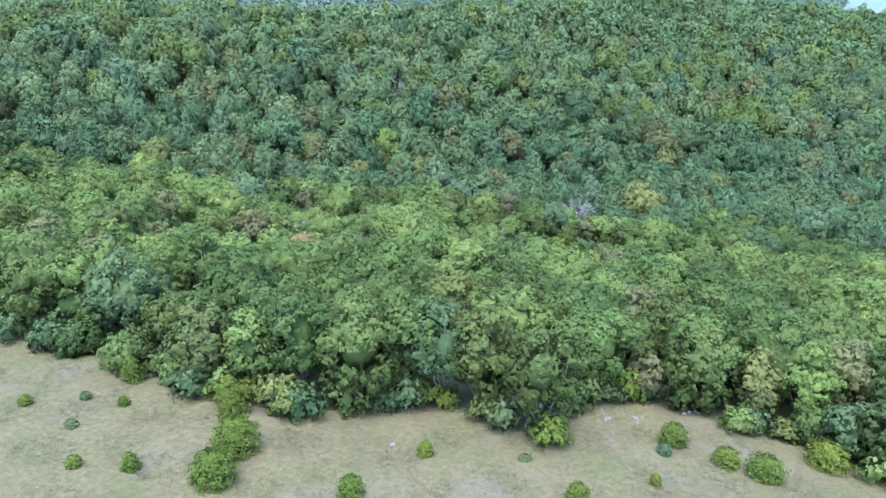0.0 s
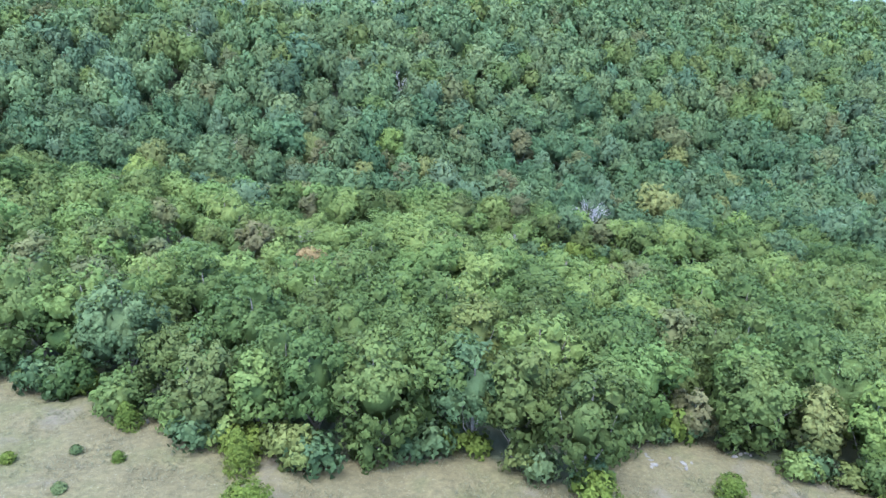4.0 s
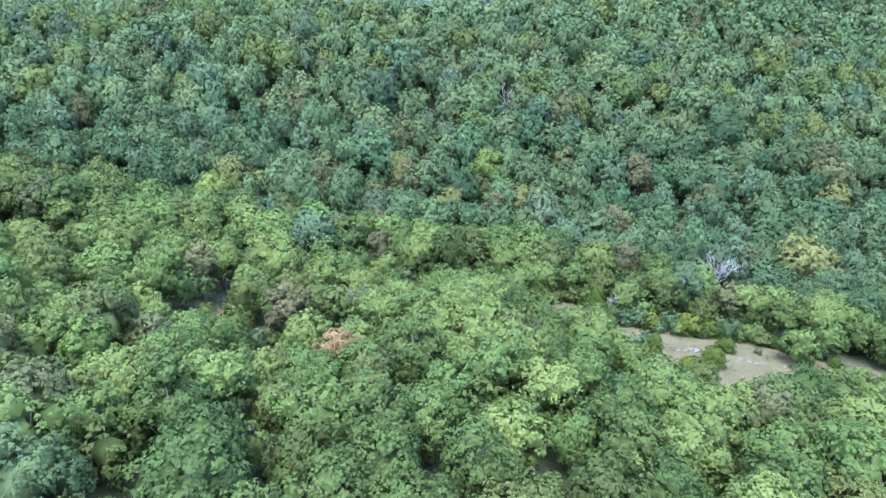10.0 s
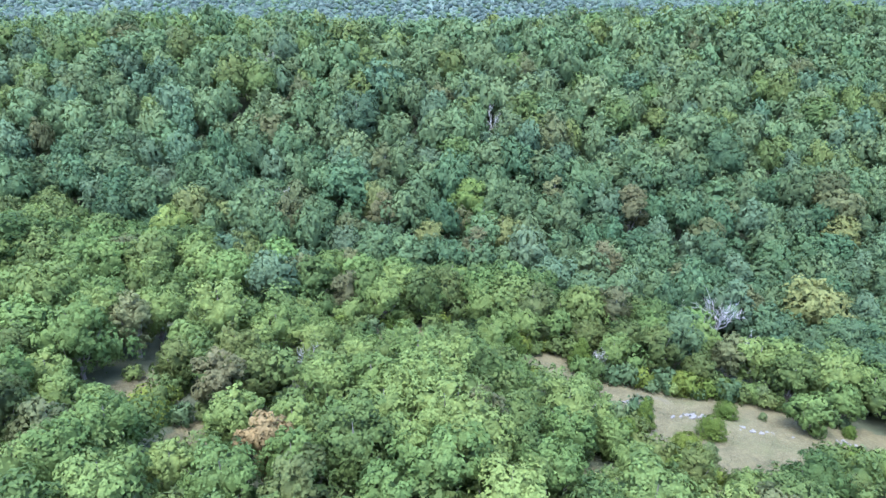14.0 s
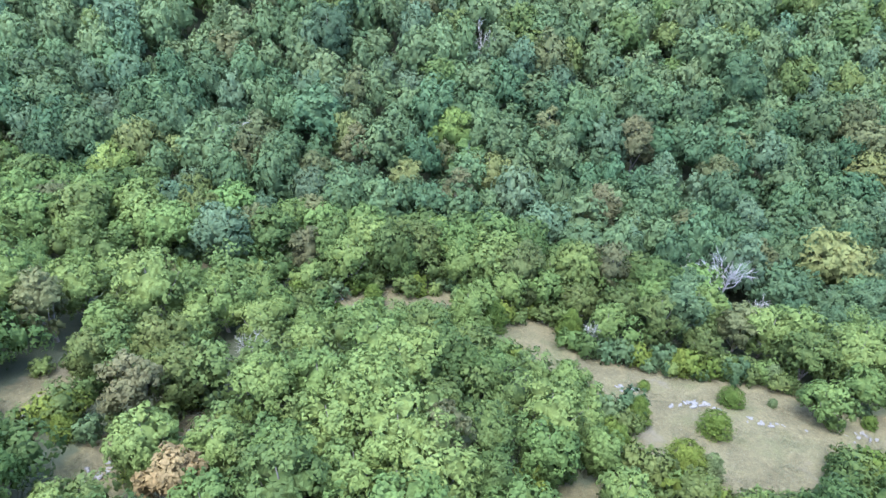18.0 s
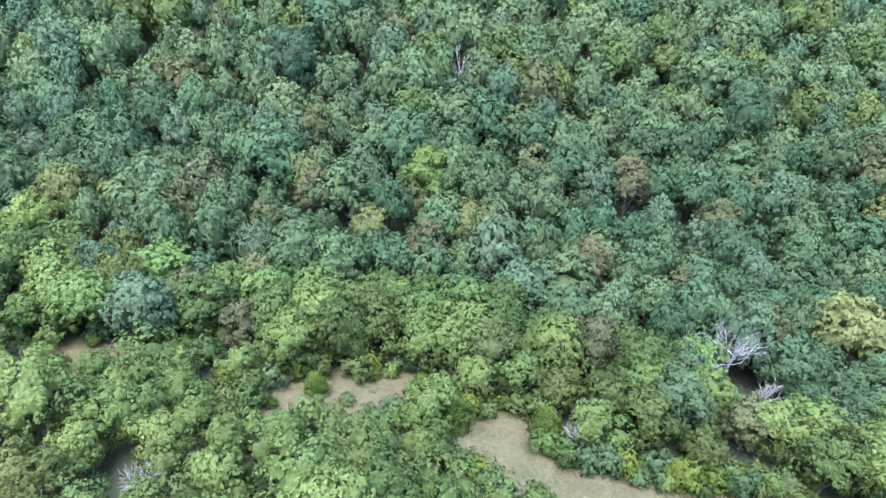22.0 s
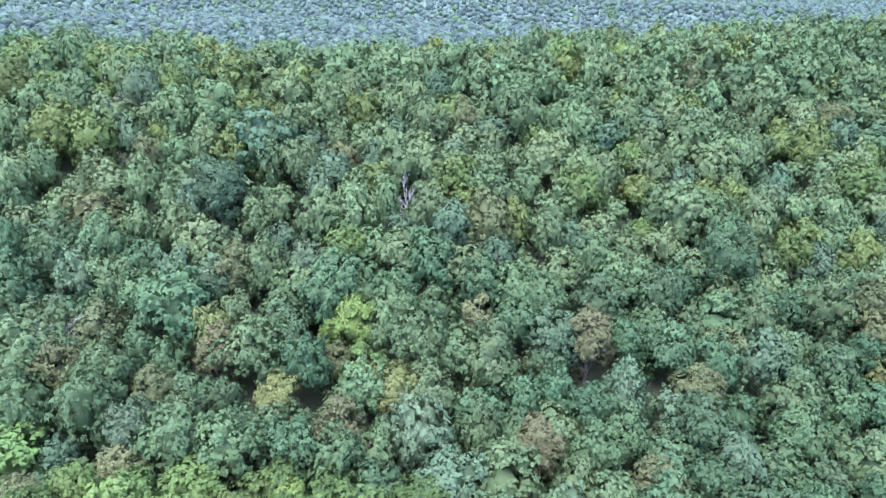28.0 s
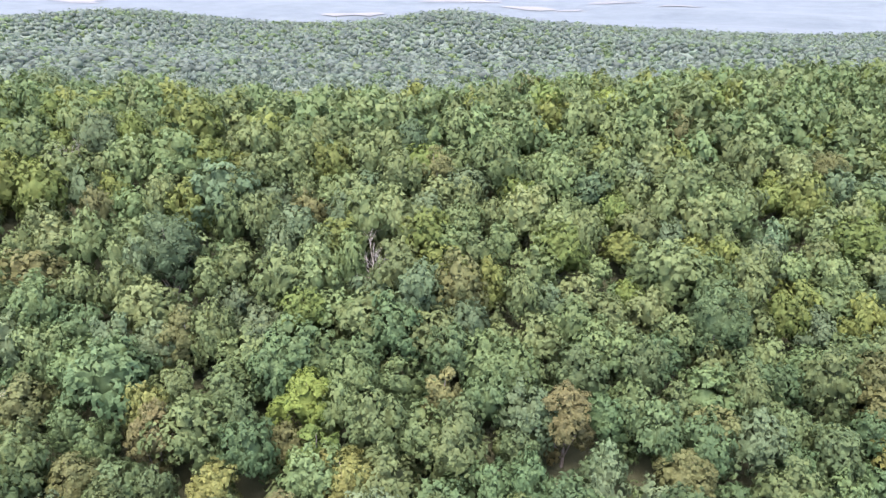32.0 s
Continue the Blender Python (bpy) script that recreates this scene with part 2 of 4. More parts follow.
# ---- mesh building ----
def mesh_from(name, verts, faces, mats, which=None, smooth=False, normals=None):
    """verts: an array of n x 3; faces: arrays of indices, all with as many corners, in a list by material."""
    me = bpy.data.meshes.new(name)
    verts = np.asarray(verts, np.float32)
    loops = np.concatenate([np.asarray(f, np.int32).ravel() for f in faces])
    counts = np.concatenate([np.full(len(f), np.asarray(f).shape[1], np.int32) for f in faces])
    me.vertices.add(len(verts))
    me.vertices.foreach_set("co", verts.ravel())
    me.loops.add(len(loops))
    me.loops.foreach_set("vertex_index", loops)
    me.polygons.add(len(counts))
    starts = np.concatenate([[0], np.cumsum(counts)[:-1]]).astype(np.int32)
    me.polygons.foreach_set("loop_start", starts)
    me.polygons.foreach_set("loop_total", counts)
    if which is not None:
        me.polygons.foreach_set("material_index", np.asarray(which, np.int32))
    if smooth is not False:
        me.polygons.foreach_set("use_smooth", np.ones(len(counts), bool) if smooth is True else smooth)
    for m in mats:
        me.materials.append(m)
    me.update(calc_edges=True)
    if normals is not None:
        me.attributes.new("custom_normal", "FLOAT_VECTOR", "POINT").data.foreach_set("vector", np.asarray(normals, np.float32).ravel())
    return me


def unit(v):
    return v / np.maximum(np.linalg.norm(v, axis=-1, keepdims=True), 1e-9)


def leaf_cards(rng, places, normals, size):
    """A small three-cornered spray of leaves at every place."""
    n = len(places)
    any_way = unit(rng.normal(size=(n, 3)))
    a = unit(np.cross(normals, any_way))
    b = np.cross(normals, a)
    s = size * rng.uniform(0.6, 1.35, (n, 1))
    w = rng.uniform(0.45, 0.8, (n, 1))
    tip = places + a * s * rng.uniform(0.7, 1.0, (n, 1)) - normals * s * rng.uniform(-0.1, 0.3, (n, 1))
    spray = np.stack([tip, places + b * s * w - a * s * 0.35, places - b * s * rng.uniform(0.45, 0.8, (n, 1)) - a * s * 0.35], 1)
    return spray.reshape(-1, 3), np.arange(3 * n).reshape(-1, 3)


def ball(rng, centre, radii, rings=4, sides=7, rough=0.3):
    """A lumpy low ball: the shaded inside of a crown."""
    v = [np.array([0, 0, 1.0])]
    for i in range(1, rings):
        th = math.pi * i / rings
        for j in range(sides):
            ph = 2 * math.pi * (j + 0.5 * (i % 2)) / sides
            v.append(np.array([math.sin(th) * math.cos(ph), math.sin(th) * math.sin(ph), math.cos(th)]))
    v.append(np.array([0, 0, -1.0]))
    v = np.array(v) * (1 + rng.uniform(-rough, rough, (len(v), 1))) * np.asarray(radii) + np.asarray(centre)
    f = []
    last = len(v) - 1
    for j in range(sides):
        k = (j + 1) % sides
        f.append((0, 1 + j, 1 + k))
        for i in range(rings - 2):
            a, b = 1 + i * sides, 1 + (i + 1) * sides
            f += [(a + j, b + j, b + k), (a + j, b + k, a + k)]
        f.append((last, 1 + (rings - 2) * sides + k, 1 + (rings - 2) * sides + j))
    return v, np.array(f)


def spread_ways(rng, count, lowest):
    """Directions spread evenly over a dome that reaches down to the given slope."""
    out = [unit(np.array([rng.normal(0, 0.2), rng.normal(0, 0.2), 1.0]))]
    while len(out) < count:
        c = unit(rng.normal(size=(14, 3)) + (0, 0, 0.15))
        c[:, 2] = np.where(c[:, 2] < lowest, -0.6 * c[:, 2], c[:, 2])
        c = unit(c)
        out.append(c[np.argmax(np.min(np.linalg.norm(c[:, None] - np.array(out)[None], axis=2), axis=1))])
    return np.array(out)


def crown_form(rng, boughs, tufts, leaves, radius, height, low, leaf, lowest=-0.2, cores=True):
    """A broad crown: a dozen boughs round a heart, each a cushion of tufts, each tuft a dome of leaf sprays.
    low: height of the crown's underside, lowest: how far its boughs hang round the lower side."""
    half = (height - low) / 2
    shape, mid = np.array([radius, radius, half]), np.array([0, 0, low + half])
    d = spread_ways(rng, boughs, lowest)
    bearing = np.arctan2(d[:, 1], d[:, 0])
    stray = 1 + 0.13 * np.sin(2 * bearing + rng.uniform(0, 6)) + 0.09 * np.sin(3 * bearing + rng.uniform(0, 6))
    big = radius * rng.uniform(0.36, 0.52, boughs) * (12 / boughs) ** 0.4
    bough = d * shape * (rng.uniform(0.54, 0.76, boughs) * stray)[:, None] + mid
    pick = rng.choice(boughs, tufts * 5, p=big**2 / (big**2).sum())
    u = unit(rng.normal(size=(len(pick), 3)) + 0.8 * d[pick] + (0, 0, 0.4))
    tuft = bough[pick] + u * (big[pick] * rng.uniform(0.84, 1.02, len(pick)))[:, None]
    deep = np.linalg.norm(tuft[:, None] - bough[None], axis=2) / big
    deep[np.arange(len(pick)), pick] = 9
    free = deep.min(axis=1) > 0.86
    u, tuft, pick = u[free], tuft[free], pick[free]
    gap = radius * 1.05 * (2.6 / tufts) ** 0.5
    kept = []
    for i in range(len(tuft)):
        if not kept or np.min(np.linalg.norm(tuft[kept] - tuft[i], axis=1)) > gap:
            kept.append(i)
            if len(kept) == tufts:
                break
    u, tuft, pick = u[kept], tuft[kept], pick[kept]
    size = gap * rng.uniform(0.62, 1.05, len(kept))
    shade = rng.uniform(-0.11, 0.11, len(kept)) + rng.uniform(-0.07, 0.07, boughs)[pick]
    of = rng.choice(len(kept), leaves, p=size**2 / (size**2).sum())
    w = unit(rng.normal(size=(leaves, 3)) + 0.75 * u[of] + (0, 0, 0.5))
    p = tuft[of] + w * (size[of] * rng.uniform(0.6, 1.12, leaves))[:, None]
    loose = rng.uniform(size=leaves) < 0.3
    on = rng.choice(boughs, leaves, p=big**2 / (big**2).sum())
    wide = unit(rng.normal(size=(leaves, 3)) + 0.7 * d[on] + (0, 0, 0.2))
    skin = bough[on] + wide * (big[on] * rng.uniform(0.72, 0.95, leaves))[:, None]
    w, p = np.where(loose[:, None], wide, w), np.where(loose[:, None], skin, p)
    p[:, 2] = np.maximum(p[:, 2], 0.1)
    nrm = unit(0.75 * w + np.where(loose[:, None], 0, 0.5 * u[of]) + (0, 0, 0.15) + 0.3 * rng.normal(size=(leaves, 3)))
    hang = unit(0.55 * w + 0.35 * d[np.where(loose, on, pick[of])] + 0.6 * unit((p - mid) / shape) + 0.12 * rng.normal(size=(leaves, 3)))
    v, f = leaf_cards(rng, p, nrm, leaf * np.where(loose, 1.3, 1.0)[:, None])
    core = [ball(rng, mid, shape * (0.47 if cores else 0.64 if leaves < 100 else 0.53), 4 if cores else 3, 7 if cores else 5, 0.12)]
    if cores:
        core += [ball(rng, c, (r * 0.55,) * 3, 3, 4, 0.15) for c, r in zip(bough, big)]
    cv, cf = joined(core)
    tone = np.concatenate([np.zeros(len(cv)), np.repeat(shade[of], 3)])
    return np.concatenate([cv, v]), np.concatenate([f + len(cv), cf]), np.concatenate([unit(cv - mid), np.repeat(hang, 3, axis=0)]), tone


def tube(points, radii, sides=5):
    """A tapered, bent limb."""
    points = np.asarray(points, float)
    v = []
    for i, p in enumerate(points):
        way = unit(points[min(i + 1, len(points) - 1)] - points[max(i - 1, 0)])
        a = unit(np.cross(way, (0.31, 0.95, 0.05)))
        b = np.cross(way, a)
        for j in range(sides):
            ph = 2 * math.pi * j / sides
            v.append(p + radii[i] * (a * math.cos(ph) + b * math.sin(ph)))
    f = []
    for i in range(len(points) - 1):
        for j in range(sides):
            k = (j + 1) % sides
            f.append((i * sides + j, i * sides + k, (i + 1) * sides + k, (i + 1) * sides + j))
    return np.array(v), np.array(f)


def joined(pieces):
    """One array of vertices and one of faces out of several."""
    verts, faces, at = [], [], 0
    for v, f in pieces:
        verts.append(v)
        faces.append(np.asarray(f) + at)
        at += len(v)
    return np.concatenate(verts), np.concatenate(faces)


def limbs(rng, height, low, radius, thick, count=5):
    """The trunk of a broadleaf tree, then each of its main limbs."""
    lean = rng.normal(0, 0.25, 2)
    spine = [(0, 0, -0.4), (lean[0] * 0.3, lean[1] * 0.3, low * 0.6), (lean[0], lean[1], low + (height - low) * 0.35), (lean[0] * 1.6, lean[1] * 1.6, height * 0.86)]
    out = [tube(spine, [thick * 1.25, thick, thick * 0.65, thick * 0.15], 6)]
    for i in range(count):
        ph = 2 * math.pi * (i + rng.uniform(-0.3, 0.3)) / count
        z0 = low * rng.uniform(0.7, 1.2)
        reach = radius * rng.uniform(0.55, 0.85)
        tip = (math.cos(ph) * reach, math.sin(ph) * reach, z0 + (height - z0) * rng.uniform(0.35, 0.75))
        start = (lean[0] * 0.5, lean[1] * 0.5, z0)
        mid = tuple(0.5 * (a + b) + rng.normal(0, 0.15) for a, b in zip(start, tip))
        out.append(tube([start, mid, tip], [thick * 0.5, thick * 0.3, thick * 0.08], 4))
    return out


def bare_limbs(rng, height, spread, thick):
    """A leafless tree as pieces: the trunk, and each main limb with its twigs."""
    def bough(start, way, length, radius, level, out):
        bend = start + way * length * 0.5 + rng.normal(0, 0.06 * length, 3)
        tip = start + way * length + rng.normal(0, 0.06 * length, 3) + np.array([0, 0, 0.05 * length])
        out.append(tube([start, bend, tip], [radius, radius * 0.72, radius * 0.35], 4 if level == 1 else 3))
        if level < 3:
            for i in range(6 if level == 1 else 5):
                at = rng.uniform(0.25, 1.0)
                w = unit(way + unit(rng.normal(size=3)) * 0.8 + (0, 0, 0.15))
                bough(start + (tip - start) * at, w, length * rng.uniform(0.35, 0.55), max(radius * 0.5, 0.016), level + 1, out)
        return out

    lean = rng.normal(0, 0.05, 2)
    fork = np.array([lean[0] * height, lean[1] * height, height * 0.62])
    trunk = tube([(0, 0, -0.3), fork * 0.5 + rng.normal(0, 0.05, 3), fork], [thick * 1.2, thick * 0.85, thick * 0.5], 7)
    limbs_ = []
    for i in range(10):
        a = 2 * math.pi * (i + rng.uniform(-0.3, 0.3)) / 10
        at = rng.uniform(0.52, 1.0)
        up = rng.uniform(0.25, 1.1) if i < 7 else rng.uniform(1.2, 2.5)
        way = unit(np.array([math.cos(a) * spread, math.sin(a) * spread, up]))
        pieces = bough(fork * at, way, height * rng.uniform(0.30, 0.44), thick * 0.42, 1, [])
        limbs_.append((pieces[0], joined(pieces[1:])))
    return trunk, limbs_


def part(name, data, parent, label=""):
    ob = new(name, data)
    ob.parent = parent
    return tagged(ob, label)


def thing(name, m, label, category, group=""):
    ob = new(name)
    ob.empty_display_size = 0.3
    ob.matrix_world = m
    return tagged(ob, label, category, group)


# ---- the two glades and the small gaps between the trees: centre x, y, half sizes, turn ----
# the edge of the woods along the large glade
EDGE_X = (-80, -40, -26, -16, -12, -7, -1, 4, 7, 10, 14, 16.5, 19, 27, 28.7, 34, 36, 60)
EDGE_Y = (66, 57, 51.5, 45.8, 42.3, 38.9, 36.2, 36.9, 38.5, 35, 31.8, 35.5, 38, 38.2, 33.6, 31.9, 24.5, 22)
GLADES = [(25.2, 105, 5.4, 4.2, 30), (29.0, 100.0, 5.0, 3.2, -45), (36, 96.5, 7.5, 5.0, -25), (47.5, 93.5, 10.5, 6.5, -8), (60, 89.5, 8, 5, -30), (41, 86, 10, 5.5, 0),
          (-14, 114.5, 6.5, 3.2, 6), (7, 108.5, 8, 4.6, 25), (14.5, 111.5, 5, 4, 20), (-18.5, 86, 2.8, 5.0, -10), (-10, 78.5, 2.3, 3.6, 0),
          (-4.7, 84.5, 2.6, 2.2, 0), (1, 64.5, 2.8, 2.4, 30), (15, 57, 3.2, 2.4, 0), (25.5, 78.7, 2.8, 2.0, 0), (-46, 106, 2.0, 2.5, 0)]


def openness(x, y):
    """Below 1 inside a glade."""
    best = 1 + np.clip((y - np.interp(x, EDGE_X, EDGE_Y)) / 4, -1, 8)
    for cx, cy, a, b, turn in GLADES:
        c, s = math.cos(radians(turn)), math.sin(radians(turn))
        u, v = (x - cx) * c + (y - cy) * s, (y - cy) * c - (x - cx) * s
        best = np.minimum(best, np.sqrt((u / a) ** 2 + (v / b) ** 2))
    return best



# ---- ground ----
def spread_lines(low, high, step, far_low, far_high, growth=1.13):
    mid = list(np.arange(low, high + 0.1, step))
    up, s = [mid[-1]], step
    while up[-1] < far_high:
        s *= growth
        up.append(up[-1] + s)
    down, s = [mid[0]], step
    while down[-1] > far_low:
        s *= growth
        down.append(down[-1] - s)
    return np.array(down[:0:-1] + mid + up[1:])


def build_ground():
    xs, ys = spread_lines(-60, 90, 1.5, -4600, 4600), spread_lines(10, 260, 1.5, -1500, 4700)
    gx, gy = np.meshgrid(xs, ys)
    near = np.exp(-((gx - 10) / 90) ** 2 - ((gy - 70) / 90) ** 2)
    z = ground_height(gx, gy) + near * 0.12 * (np.sin(gx * 1.3 + 2 * np.sin(gy * 0.4)) + np.sin(gy * 1.1 + 1.5 * np.sin(gx * 0.5)))
    z = z - 40 * np.clip((gy - 1560) / 200, 0, 1)
    verts = np.stack([gx, gy, z], -1).reshape(-1, 3)
    r, c = gx.shape
    i = (np.arange(r - 1)[:, None] * c + np.arange(c - 1)).ravel()
    faces = np.stack([i, i + 1, i + c + 1, i + c], 1)
    ob = new("ground", mesh_from("ground", verts, [faces], [MEADOW], smooth=True))
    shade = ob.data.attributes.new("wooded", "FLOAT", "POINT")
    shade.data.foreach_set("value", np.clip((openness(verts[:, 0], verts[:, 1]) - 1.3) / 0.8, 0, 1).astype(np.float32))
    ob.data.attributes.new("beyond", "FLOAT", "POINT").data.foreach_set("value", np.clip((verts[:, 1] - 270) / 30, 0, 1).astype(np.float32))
    return tagged(ob, "dry tan glade grass and bare stony soil on wooded hills", "ground", kind="structure")


build_ground()


def scatter(rng, x0, x1, y0, y1, gap, tries):
    """Places not nearer to one another than gap(x, y), thrown at random."""
    cell = 4.0
    grid, out = {}, []
    for x, y in zip(rng.uniform(x0, x1, tries), rng.uniform(y0, y1, tries)):
        g = gap(x, y)
        i, j = int(x // cell), int(y // cell)
        if all((x - a) ** 2 + (y - b) ** 2 > g * g for k in (-2, -1, 0, 1, 2) for l in (-2, -1, 0, 1, 2) for a, b in grid.get((i + k, j + l), ())):
            grid.setdefault((i, j), []).append((x, y))
            out.append((x, y))
    return out


def in_reach(x, y):
    return -7 - 0.67 * (y - 11) < x < 5 + 1.07 * y or (22 < y < 130 and 20 < x < 135)


def crown_gap(x, y):
    return 4.3 - 0.1 * min(max((y - 95) / 50, 0), 1)


def ravine_lip(x, y):
    """Metres past the line where the light woods of the glades end."""
    return y - np.interp(x, (-60, -25, 26, 66, 82, 95), (136, 125, 122, 107, 80, 60))


# ---- broadleaf trees ----
rng = np.random.default_rng(7)
LEAVES = [OAK, OAK_LIGHT, OAK_OLIVE, OAK_LIGHT, OAK, OAK_LIGHT]


def crown_mesh(name, mat, form):
    v, f, normals, tone = form
    me = mesh_from(name, v, [f], [mat], smooth=True, normals=normals)
    me.attributes.new("tree_tone", "FLOAT", "POINT").data.foreach_set("value", tone.astype(np.float32))
    return me


def oak_kind(name, mat, seed, height, radius, leaves=3400, leaf=0.2, boughs=14, tufts=110, lowest=-0.65):
    r = np.random.default_rng(seed)
    low = height * r.uniform(0.02, 0.1)
    crown = crown_mesh(name + "_crown", mat, crown_form(r, boughs, tufts, leaves, radius, height, low, leaf, lowest))
    wood = [mesh_from(name + "_wood", v, [f], [BARK]) for v, f in limbs(r, height, low, radius, 0.032 * height * r.uniform(0.6, 0.85))]
    return wood, crown


KINDS = []
for i in range(12):
    KINDS.append((*oak_kind("oak", LEAVES[i % 6], 100 + i, rng.uniform(7.2, 9.4), rng.uniform(2.7, 3.7), boughs=int(rng.integers(9, 16))), i % 6))
for i in range(3):
    KINDS.append((*oak_kind("oak", OAK_DEEP, 130 + i, rng.uniform(7.2, 9.2), rng.uniform(2.7, 3.6)), 6))
LABELS = ["mid-green leafy oak with a rounded clumpy crown", "light green broadleaf tree with a loose crown", "olive-green oak with browning leaf tips",
          "light green broadleaf tree with a loose crown", "mid-green leafy oak with a rounded clumpy crown", "light green broadleaf tree with a loose crown", "deep green oak with a dense crown above the ravine"]


def place_tree(kind, x, y, size, turn, name="oak_tree", label="", group="trees round the glades"):
    wood, crown, k = kind
    z = float(ground_height(x, y))
    m = Matrix.LocRotScale((x, y, z), Euler((0, 0, turn)), (size, size, size))
    t = thing(name, m, label or LABELS[k], "tree", group)
    trunk = part("trunk", wood[0], t)
    for limb in wood[1:]:
        part("limb", limb, trunk)
    part("crown", crown, t)
    return t


